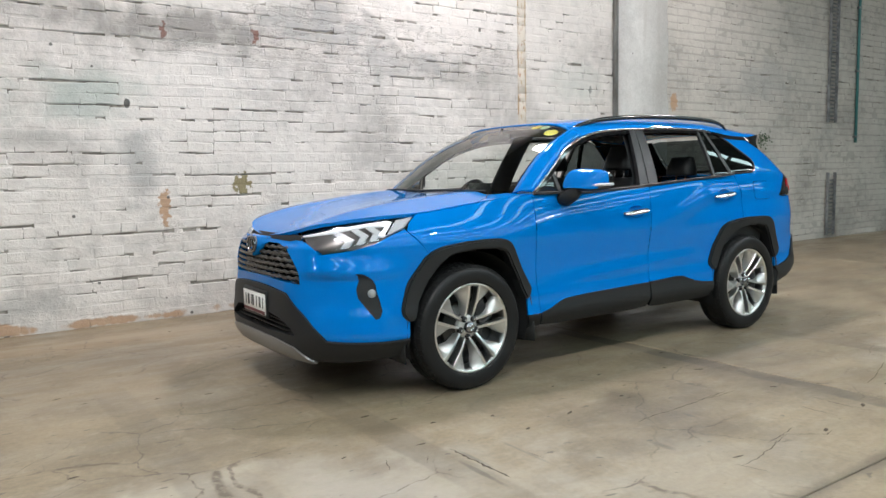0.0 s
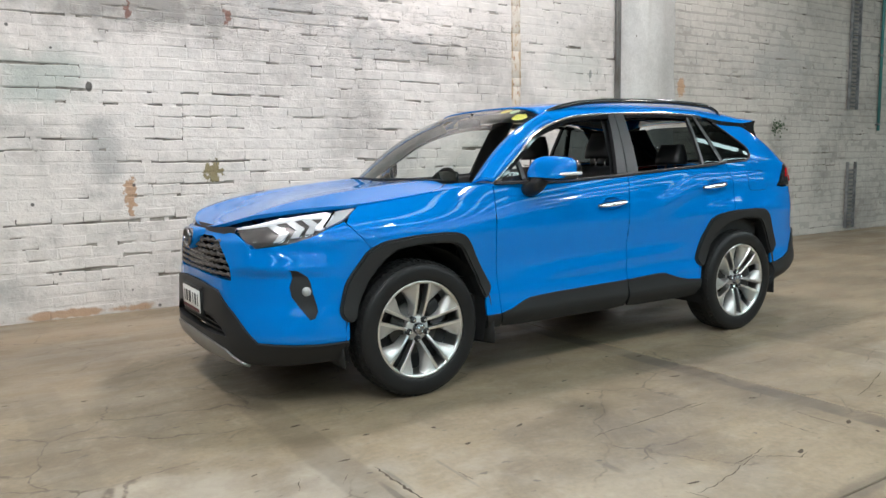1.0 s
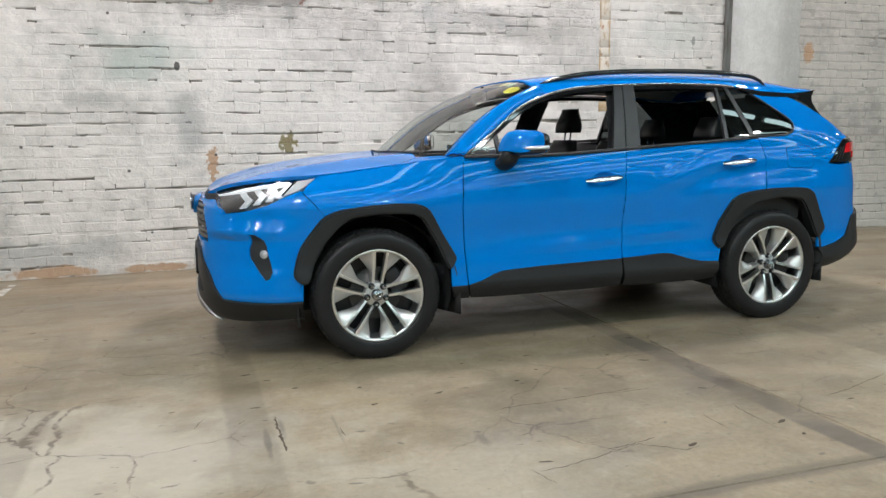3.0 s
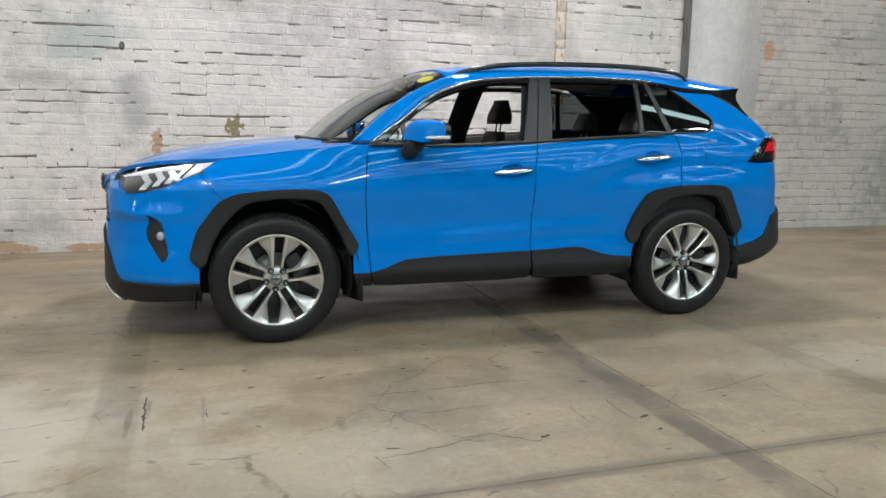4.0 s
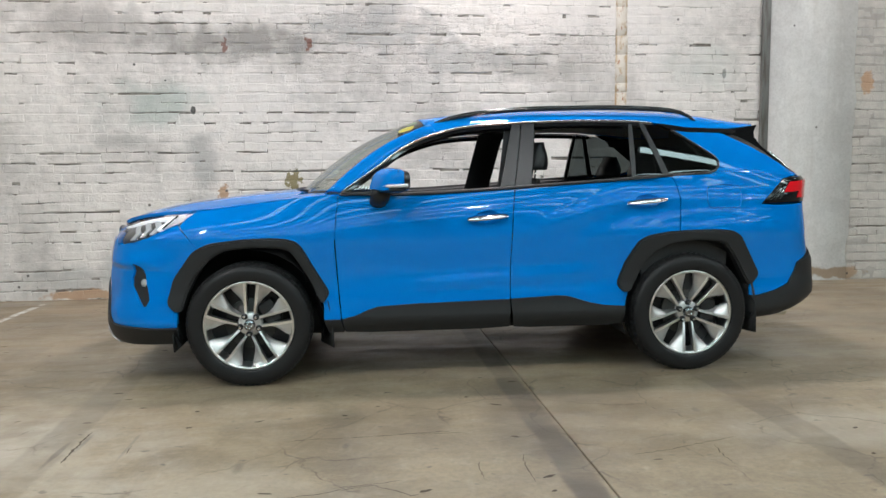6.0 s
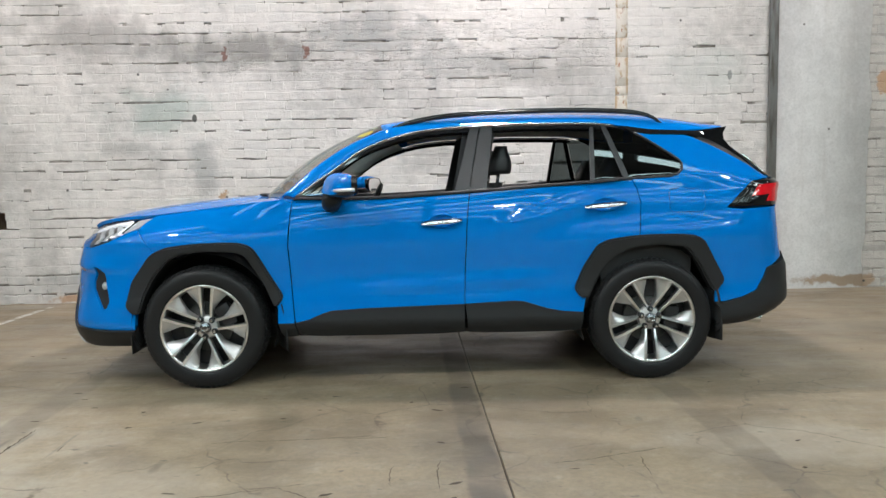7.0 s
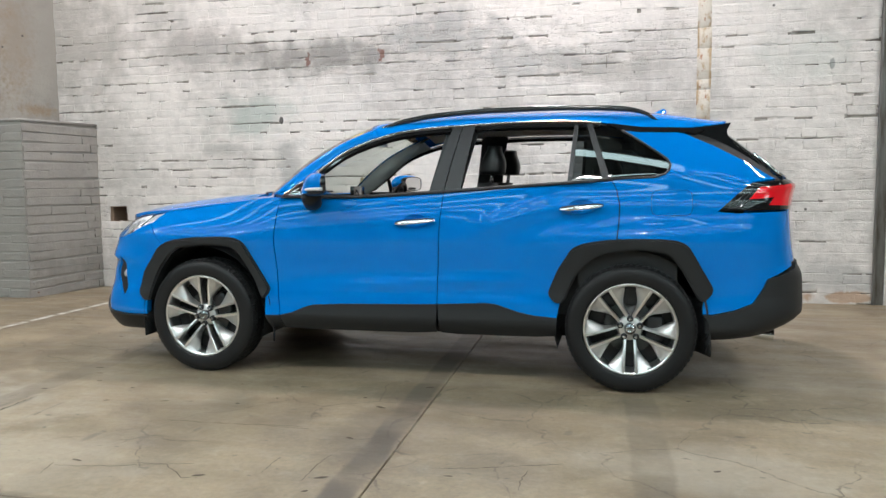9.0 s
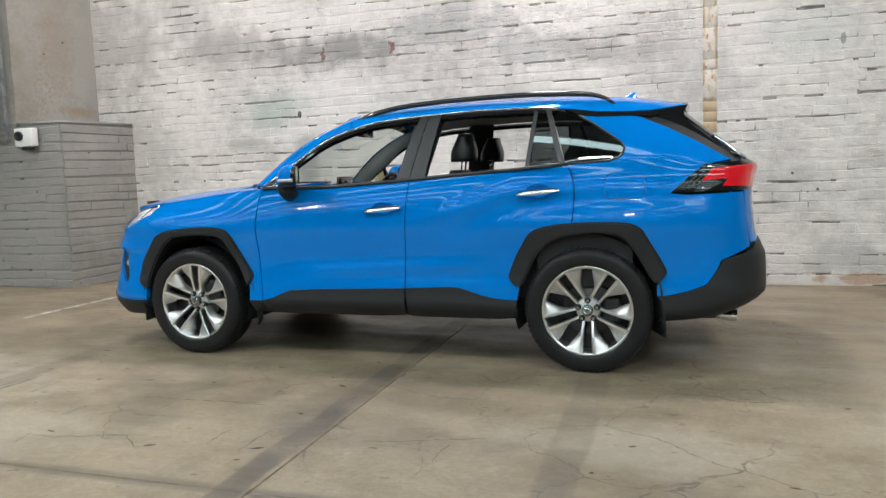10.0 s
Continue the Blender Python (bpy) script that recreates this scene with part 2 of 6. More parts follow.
        worn = span(nt, grain(nt, stretch(nt, pos, (0.6, 2.2, 1)), 1.1, 5, 0.6), 0.35, 0.65, 0.30, 0.58)
        plug(nt, b.inputs["Roughness"], worn)
    else:
        runs = grain(nt, stretch(nt, pos, (9.0, 9.0, 0.6)), 1.0, 5)
        col = mix(nt, span(nt, runs, 0.52, 0.8, 0, 0.42), col, (0.40, 0.37, 0.33))
        pits = span(nt, cells(nt, pos, 2.6, "F1"), 0.04, 0.025)
        col = mix(nt, pits, col, (0.10, 0.09, 0.08))
        for cx, cz, rx, rz, c, amount, soft, rag in WALL_MARKS:
            if 3.7 < cx < 5.2:
                col = mix(nt, calc(nt, "MULTIPLY", spot(nt, pos, cx, cz, rx, rz, soft, rag), amount), col, c)
    plug(nt, b.inputs["Base Color"], col)
    bump(nt, b, calc(nt, "ADD", fine, calc(nt, "MULTIPLY", tone, 2.0)), 0.35, 0.003)
    return m


TYRE_MARK, OIL, RUST, PALE = (0.105, 0.085, 0.062), (0.09, 0.08, 0.065), (0.33, 0.24, 0.15), (0.50, 0.46, 0.39)
# stains of the floor and one painted pool of light: x, y, half-sizes, colour, amount
FLOOR_MARKS = [
    (-1.98, -0.84, 0.018, 0.18, OIL, 0.8), (-1.75, -0.95, 0.012, 0.25, OIL, 0.5), (0.10, -0.8, 0.22, 1.2, TYRE_MARK, 0.25),
    # the PALE patch at (-3.2, -1.0) paints in a lamp's pool of light
    (0.55, -0.45, 0.5, 0.16, TYRE_MARK, 0.35), (-1.4, -1.6, 0.9, 0.5, PALE, 0.22), (-3.2, -1.0, 1.9, 1.0, PALE, 0.55),
    (-2.9, 2.9, 1.6, 0.35, RUST, 0.5), (1.7, -1.1, 0.8, 0.4, PALE, 0.25), (-3.2, -2.0, 0.5, 0.9, RUST, 0.4),
    (0.1, -1.93, 4.0, 0.06, TYRE_MARK, 0.65), (3.3, -0.6, 1.0, 0.4, PALE, 0.25), (-2.05, -1.0, 0.02, 0.22, OIL, 0.7), (-1.2, -1.25, 0.03, 0.10, OIL, 0.5), (-0.75, -1.05, 0.025, 0.06, OIL, 0.6), (1.05, -0.75, 0.03, 0.05, OIL, 0.6), (1.2, -3.0, 1.2, 0.5, TYRE_MARK, 0.3),
]
TRACKS = [(0.195, 0.085, 3.5, 0.9), (1.41, 0.10, -0.2, 0.55), (-2.12, 0.11, 0.3, 0.4), (-3.05, 0.11, 1.2, 0.3)]
floor_concrete = concrete("floor_concrete", (0.305, 0.243, 0.160), (0.196, 0.154, 0.101), True)
pier_concrete = concrete("painted_concrete", (0.68, 0.67, 0.645), (0.56, 0.55, 0.53))


# ---- shapes ----
def link(name, bm, mat, parent=None, label="", flat=False):
    me = bpy.data.meshes.new(name)
    bm.normal_update()
    bm.to_mesh(me)
    bm.free()
    me.materials.append(mat)
    if not flat:
        for p in me.polygons:
            p.use_smooth = True
    ob = new(name, me)
    ob.parent = parent
    if label:
        ob["label"] = label
    return ob


def part(name, bm, mat, parent, label="", flat=False):
    return link(name, bm, mat, parent, label, flat)


def thing(name, label, category, at=(0, 0, 0), turn=0, group="", kind=""):
    ob = new(name)
    ob.matrix_world = pose(*at, 0, 0, turn)
    return tagged(ob, label, category, group, kind)


def box(bm, x0, x1, y0, y1, z0, z1, bevel=0.0, seg=2):
    r = bmesh.ops.create_cube(bm, size=1, matrix=Matrix.Translation(((x0 + x1) / 2, (y0 + y1) / 2, (z0 + z1) / 2))
                              @ Matrix.Diagonal((x1 - x0, y1 - y0, z1 - z0, 1)))
    if bevel:
        vs = set(r["verts"])
        es = [e for e in bm.edges if e.verts[0] in vs and e.verts[1] in vs]
        bmesh.ops.bevel(bm, geom=es, offset=bevel, segments=seg, affect="EDGES", profile=0.5)
    return bm


def tube(bm, pts, radius, sides=10, squash=1.0, cap=True):
    """A round bar along a line of points; radius may be a list."""
    rings = []
    n = len(pts)
    for i, p in enumerate(pts):
        p = Vector(p)
        d = (Vector(pts[min(i + 1, n - 1)]) - Vector(pts[max(i - 1, 0)])).normalized()
        a = d.cross(Vector((0, 0, 1)))
        if a.length < 1e-4:
            a = Vector((1, 0, 0))
        a.normalize()
        b = d.cross(a)
        r = radius[i] if isinstance(radius, (list, tuple)) else radius
        rings.append([bm.verts.new(p + r * (math.cos(k) * a + squash * math.sin(k) * b)) for k in (2 * math.pi * j / sides for j in range(sides))])
    for u, v in zip(rings, rings[1:]):
        for j in range(sides):
            bm.faces.new((u[j], u[(j + 1) % sides], v[(j + 1) % sides], v[j]))
    if cap:
        bm.faces.new(rings[0][::-1])
        bm.faces.new(rings[-1])
    return bm


def spin(bm, profile, centre, sides=48, sign=-1):
    """A turned shape about the y axis through centre: profile of (radius, outward offset)."""
    cx, cy, cz = centre
    rings = []
    for r, o in profile:
        rings.append([bm.verts.new((cx + r * math.cos(k), cy + sign * o, cz + r * math.sin(k))) for k in (2 * math.pi * j / sides for j in range(sides))])
    for u, v in zip(rings, rings[1:]):
        for j in range(sides):
            f = (u[j], u[(j + 1) % sides], v[(j + 1) % sides], v[j])
            bm.faces.new(f if sign < 0 else f[::-1])
    return bm


# ---- the hall ----
WALL_Y, WEST, EAST, SOUTH, ROOF_Z = 3.556, -15.0, 19.0, -21.0, 6.0
COURSE, BRICK = 0.100, 0.252
rng = random.Random(5)


def brick_shape(k):
    """Vertices and faces of one paint-clogged brick: a pillowed face sunk at its rim; x along, z up, front towards -y."""
    r = random.Random(100 + k)
    w, h = BRICK - r.uniform(-0.002, 0.003), COURSE - r.uniform(0.000, 0.004)
    low = r.uniform(0.003, 0.011) if r.random() < 0.38 else 0.001
    us, vs = (-0.5, -0.472, 0.05, 0.472, 0.5), (-0.5, -0.425, 0.425, 0.5)
    n, m = len(us), len(vs)
    V, F = [], []
    for j, v in enumerate(vs):
        for i, u in enumerate(us):
            rim = i in (0, n - 1) or j in (0, m - 1)
            x = u * w - (math.copysign(r.uniform(0, 0.006), u) if i in (0, n - 1) else r.uniform(-0.012, 0.012))
            z = v * h - math.copysign(r.uniform(0, 0.006), v) + (low * r.uniform(0.1, 1.0) if j < 2 else 0)
            V.append((x, (0.0022 if j in (0, m - 1) else -0.0008 if rim else -0.0026) + r.uniform(-0.0008, 0.0008), z))
    for j in range(m - 1):
        for i in range(n - 1):
            a = j * n + i
            F.append((a, a + 1, a + n + 1, a + n))
    ring = list(range(n)) + [2 * n - 1, 3 * n - 1] + list(range(4 * n - 1, 3 * n - 1, -1)) + [2 * n, n]
    start = len(V)
    V += [V[a] for a in ring]
    back = len(V)
    V += [(V[a][0], 0.035, V[a][2]) for a in ring]
    for a in range(len(ring)):
        b = (a + 1) % len(ring)
        F.append((start + b, start + a, back + a, back + b))
    return V, F


SHAPES = [brick_shape(k) for k in range(24)]
BRICK_MESHES = []


def brick_mesh(k):
    if not BRICK_MESHES:
        for V, F in SHAPES:
            me = bpy.data.meshes.new("brick")
            me.from_pydata(V, [], F)
            me.materials.append(brick_paint)
            me.polygons.foreach_set("use_smooth", [False] * len(F))
            BRICK_MESHES.append(me)
    return BRICK_MESHES[k]


def lay(wall, x0, x1, z1, frame_m, mat_rest, single=None, skip=None, seed=1, long=1.0):
    """Courses of bricks from x0 to x1 up to z1 on a wall whose front is frame_m's plane y = 0."""
    r = random.Random(seed)
    V, F = [], []
    for row in range(int(z1 / COURSE)):
        z = (row + 0.5) * COURSE
        x = x0 - (BRICK * 0.5 if row % 2 else 0) - r.uniform(0, 0.03)
        while x < x1:
            length = long * BRICK * (0.5 if r.random() < 0.16 else r.uniform(0.94, 1.06))
            a, b = max(x, x0), min(x + length, x1)
            x += length
            if b - a < 0.03:
                continue
            mid = (a + b) / 2
            k = r.randrange(len(SHAPES))
            zz = z + 0.018 * noise.noise((mid * 1.5, row * 0.8, 1)) + r.uniform(-0.006, 0.006)
            out = 0.0010 * r.gauss(0, 1) + 0.002 * noise.noise((mid * 2.1, zz * 2.1, seed + 3))
            tilt = r.gauss(0, 1.05)
            if skip and skip(mid, zz):
                continue
            m = frame_m @ pose(mid, -out, zz, r.gauss(0, 0.35), tilt, r.gauss(0, 0.25)) @ Matrix.Diagonal(((b - a) / BRICK, 1, 1, 1))
            if single and single(mid, zz):
                ob = new("brick", brick_mesh(k))
                ob.parent = wall
                ob.matrix_local = m
                continue
            sv, sf = SHAPES[k]
            base = len(V)
            V += [tuple(m @ Vector(v)) for v in sv]
            F += [tuple(base + i for i in f) for f in sf]
    me = bpy.data.meshes.new("brick_rest")
    me.from_pydata(V, [], F)
    me.materials.append(mat_rest)
    me.polygons.foreach_set("use_smooth", [False] * len(F))
    ob = new("brick_rest", me)
    ob.parent = wall
    ob["kind"] = "stuff"
    return ob


def mortar_sheet(filled, empty, x0, x1, z0, z1, y, seed, holes=None):
    """The uneven bed behind the bricks: painted over where it is full, bare where it has fallen out of the bed joints,
    with the shade there coloured in dark.
    """
    nx, nz = int((x1 - x0) / 0.04), int((z1 - z0) / (COURSE / 4))
    pos, deep = [], []
    for j in range(nz + 1):
        for i in range(nx + 1):
            x, z = x0 + (x1 - x0) * i / nx, z0 + j * COURSE / 4
            row = round(z / COURSE)
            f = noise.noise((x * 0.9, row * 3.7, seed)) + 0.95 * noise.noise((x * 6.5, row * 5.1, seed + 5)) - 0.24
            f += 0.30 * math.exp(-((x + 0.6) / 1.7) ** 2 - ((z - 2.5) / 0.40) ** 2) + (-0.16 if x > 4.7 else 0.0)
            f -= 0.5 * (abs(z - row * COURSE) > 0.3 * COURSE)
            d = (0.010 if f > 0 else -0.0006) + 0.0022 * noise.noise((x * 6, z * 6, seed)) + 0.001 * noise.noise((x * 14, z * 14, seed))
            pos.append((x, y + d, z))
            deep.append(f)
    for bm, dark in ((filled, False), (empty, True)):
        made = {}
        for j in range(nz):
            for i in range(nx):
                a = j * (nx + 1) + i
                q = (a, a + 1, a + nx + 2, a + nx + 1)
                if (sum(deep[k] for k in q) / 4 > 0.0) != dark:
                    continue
                if holes and holes((x0 + (x1 - x0) * (i + 0.5) / nx), z0 + (j + 0.5) * COURSE / 4):
                    continue
                for k in q:
                    if k not in made:
                        made[k] = bm.verts.new(pos[k])
                bm.faces.new([made[k] for k in q])


def floor_thing():
    fl = thing("floor", "worn beige concrete floor slabs with dark joints and stains", "floor", kind="structure")
    bm = bmesh.new()
    box(bm, WEST - 0.3, EAST + 0.3, SOUTH - 0.3, WALL_Y + 0.3, -0.30, -0.012)
    filler, nt, b = material("joint_filler", (0.06, 0.052, 0.043), 0.8)
    part("joint_filler", bm, filler, fl, "dark dirt-filled slab joints", True)
    xs = [WEST, -11.2, -5.45, 0.285, 6.05, 11.8, EAST]
    ys = [SOUTH, -13.3, -7.6, -1.93, WALL_Y + 0.02]
    g = 0.0032
    for i in range(len(xs) - 1):
        for j in range(len(ys) - 1):
            bm = bmesh.new()
            box(bm, xs[i] + g, xs[i + 1] - g, ys[j] + g, ys[j + 1] - g, -0.2, 0.0, 0.003, 1)
            for v in bm.verts:
                if abs(v.co.x - 0.285) < 0.02:
                    v.co.x -= 0.024 * (v.co.y + 0.6)
            part("slab", bm, floor_concrete, fl, flat=True)


def back_wall():
    w = thing("wall_north", "white-painted old brick wall with stains and flaking patches", "wall", kind="structure")
    body, nt, b = material("wall_core", (0.24, 0.165, 0.115), 0.9)
    bm = bmesh.new()
    hole = lambda x, z: -4.67 < x < -4.39 and 0.75 < z < 0.98
    # the core leaves the square wall hole open
    y0, y1 = WALL_Y + 0.03, WALL_Y + 0.40
    for a, c, lo, hi in ((WEST, -4.66, 0, ROOF_Z), (-4.40, EAST, 0, ROOF_Z), (-4.66, -4.40, 0, 0.76), (-4.66, -4.40, 0.97, ROOF_Z)):
        box(bm, a, c, y0, y1, lo, hi)
    box(bm, -4.7, -4.36, y1 - 0.12, y1 - 0.01, 0.7, 1.0)
    part("core", bm, body, w, flat=True)
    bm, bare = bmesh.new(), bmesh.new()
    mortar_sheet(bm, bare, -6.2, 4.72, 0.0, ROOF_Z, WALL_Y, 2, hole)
    part("mortar_bed", bm, mortar, w, "white-painted mortar")
    bm = bmesh.new()
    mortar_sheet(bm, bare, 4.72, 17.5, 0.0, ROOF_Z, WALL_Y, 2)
    part("mortar_bed", bm, worn_dim_mortar, w, "painted mortar darkened for the weaker light there")
    # bare mortar of the deep joints, coloured dark to paint in their shade
    raked, nt, b = material("shaded_bare_mortar", (0.13, 0.12, 0.105), 0.9)
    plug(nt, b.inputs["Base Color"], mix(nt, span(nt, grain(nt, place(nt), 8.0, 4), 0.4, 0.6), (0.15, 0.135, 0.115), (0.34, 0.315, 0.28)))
    part("open_joints", bare, raked, w, "raked-out mortar joints with their shade painted in dark")
    at = Matrix.Translation((0, WALL_Y, 0))
    lay(w, -6.2, 2.020, 4.6, at, brick_paint_rest, lambda x, z: -2.15 < x < 2.0 and 1.6 < z < 2.85, hole, 1)
    lay(w, 2.148, 3.655, 4.6, at, brick_paint_rest, None, None, 6)
    lay(w, 2.020, 2.148, 1.5, at, brick_paint_rest, None, None, 7)
    lay(w, 4.72, 17.4, 4.6, at, worn_dim_paint, None, None, 2)
    # chased strip up the wall, patched with bare plaster
    m, nt, b = material("chased_plaster", (0.6, 0.5, 0.4), 0.8)
    pos = place(nt)
    sep = nt.nodes.new("ShaderNodeSeparateXYZ")
    plug(nt, sep.inputs[0], pos)
    across, up = sep.outputs[0], sep.outputs[2]
    f = grain(nt, stretch(nt, pos, (6, 6, 4)), 3.0, 6, 0.65)
    col = mix(nt, span(nt, f, 0.50, 0.66), (0.64, 0.585, 0.51), (0.47, 0.35, 0.22))
    col = mix(nt, span(nt, grain(nt, stretch(nt, pos, (8, 8, 4)), 3.0, 4), 0.61, 0.67), col, (0.36, 0.18, 0.10))
    rim = calc(nt, "ABSOLUTE", calc(nt, "SUBTRACT", across, 2.084))
    col = mix(nt, calc(nt, "MULTIPLY", span(nt, rim, 0.035, 0.060), span(nt, grain(nt, pos, 6.0, 4), 0.40, 0.58)), col, (0.43, 0.30, 0.17))
    col = mix(nt, calc(nt, "MULTIPLY", span(nt, up, 1.86, 1.80), 0.8), col, (0.46, 0.33, 0.18))
    plug(nt, b.inputs["Base Color"], col)
    bump(nt, b, grain(nt, pos, 35.0, 5), 0.8, 0.008)
    bm = bmesh.new()
    z = 1.5
    k = random.Random(8)
    while z < 4.6:
        h = COURSE * k.choice((1, 1, 2, 3))
        box(bm, 2.022 - k.uniform(0, 0.010), 2.145 + k.uniform(0, 0.010), WALL_Y - 0.003 + k.uniform(-0.0015, 0.0015), WALL_Y + 0.03, z + 0.001, z + h - 0.001, 0.002, 1)
        z += h
    part("chased_strip", bm, m, w, "bare orange plaster strip")
    return w


def column():
    c = thing("concrete_column", "smooth white-painted concrete column in the brick wall", "column", kind="structure")
    bm = bmesh.new()
    # face built with a slightly uneven right-hand edge where the plaster ends
    rows, r = 60, random.Random(3)
    prev = None
    for j in range(rows + 1):
        z = ROOF_Z * j / rows
        xr = 4.74 + 0.05 * noise.noise((z * 1.3, 0, 7)) + 0.015 * r.uniform(-1, 1)
        now = [bm.verts.new(p) for p in ((3.752, WALL_Y + 0.02, z), (3.757, WALL_Y - 0.022, z), (4.2, WALL_Y - 0.024 + 0.003 * r.uniform(-1, 1), z),
                                         (xr - 0.01, WALL_Y - 0.022, z), (xr, WALL_Y + 0.02, z))]
        if prev:
            for a in range(4):
                bm.faces.new((prev[a], prev[a + 1], now[a + 1], now[a]))
        prev = now
    part("face", bm, pier_concrete, c)
    steel, nt, b = material("old_painted_steel", (0.16, 0.16, 0.155), 0.5, 0.3)
    pos = place(nt)
    plug(nt, b.inputs["Base Color"], mix(nt, span(nt, grain(nt, stretch(nt, pos, (6, 6, 1)), 3.0, 5), 0.4, 0.7), (0.21, 0.21, 0.20), (0.11, 0.095, 0.08)))
    ch = thing("steel_channel", "dark grey steel channel running up beside the column", "channel", kind="structure")
    bm = bmesh.new()
    box(bm, 3.655, 3.752, WALL_Y - 0.012, WALL_Y + 0.02, 0.0, ROOF_Z, 0.003, 1)
    part("web", bm, steel, ch)
    bm = bmesh.new()
    box(bm, 3.650, 3.664, WALL_Y - 0.045, WALL_Y + 0.01, 0.0, ROOF_Z, 0.003, 1)
    part("flange", bm, steel, ch)


def prism(bm, corners, z0, z1):
    """An upright block over a ring of (x, y) corners, counter-clockwise from above."""
    lo, hi = ([bm.verts.new((x, y, z)) for x, y in corners] for z in (z0, z1))
    n = len(corners)
    for i in range(n):
        bm.faces.new((lo[i], lo[(i + 1) % n], hi[(i + 1) % n], hi[i]))
    bm.faces.new(lo[::-1])
    bm.faces.new(hi)
    return bm


def rough_sheet(bm, a, b, z0, z1, seed, deep=0.010):
    """A trowelled, uneven render coat over an upright strip from a to b."""
    a, b = Vector(a), Vector(b)
    out = Vector((b.y - a.y, a.x - b.x)).normalized()
    nu, nv = int((b - a).length / 0.05) + 1, int((z1 - z0) / 0.05) + 1
    grid = []
    for j in range(nv + 1):
        row = []
        for i in range(nu + 1):
            p, z = a.lerp(b, i / nu), z0 + (z1 - z0) * j / nv
            d = deep * (noise.noise((p.x * 3, z * 3 + p.y, seed)) + 0.5 * noise.noise((p.x * 8, z * 8 + p.y * 3, seed)))
            row.append(bm.verts.new((p.x + out.x * d, p.y + out.y * d, z)))
        grid.append(row)
    for r0, r1 in zip(grid, grid[1:]):
        for i in range(nu):
            bm.faces.new((r0[i], r0[i + 1], r1[i + 1], r1[i]))


def west_pier():
    """A rendered pier and a lower brick block in front of the wall."""
    p = thing("brick_pier", "grey-painted brick pier with a lower brick block beside it", "pier", kind="structure")
    core, nt, b = material("pier_core", (0.28, 0.27, 0.25), 0.9)
    y, top = 2.58, 1.955
    bm = bmesh.new()
    prism(bm, [(-9.0, y + 0.014), (-5.66, y + 0.014), (-5.36, WALL_Y + 0.1), (-9.0, WALL_Y + 0.1)], 0, ROOF_Z)
    prism(bm, [(-5.60, y + 0.006), (-4.998, y + 0.006), (-4.818, WALL_Y + 0.02), (-5.60, WALL_Y + 0.02)], 0, top - 0.03)
    part("core", bm, core, p, flat=True)
    at = Matrix.Translation((0, y, 0))
    lay(p, -9.0, -4.99, 1.95, at, shaded_grey_paint, None, None, 12, 5.0)
    # the face that looks towards +x, a little askew
    turn = math.degrees(math.atan2(WALL_Y - y, 0.18))
    lay(p, 0.0, 0.99, 1.95, Matrix.Translation((-4.99, y, 0)) @ pose(0, 0, 0, 0, 0, turn), shaded_grey_paint, None, None, 13, 3.6)
    bm = bmesh.new()
    rough_sheet(bm, (-9.0, y), (-5.63, y), 1.95, ROOF_Z, 21)
    rough_sheet(bm, (-5.63, y), (-5.32, WALL_Y), 1.95, ROOF_Z, 22)
    part("render_coat", bm, plaster, p, "rough stained grey render")
    bm = bmesh.new()
    prism(bm, [(-5.62, y - 0.004), (-4.985, y - 0.004), (-4.805, WALL_Y - 0.004), (-5.62, WALL_Y - 0.004)], top - 0.03, top)
    part("coping", bm, shaded_grey_paint, p, "thin mortar coping on the low block")


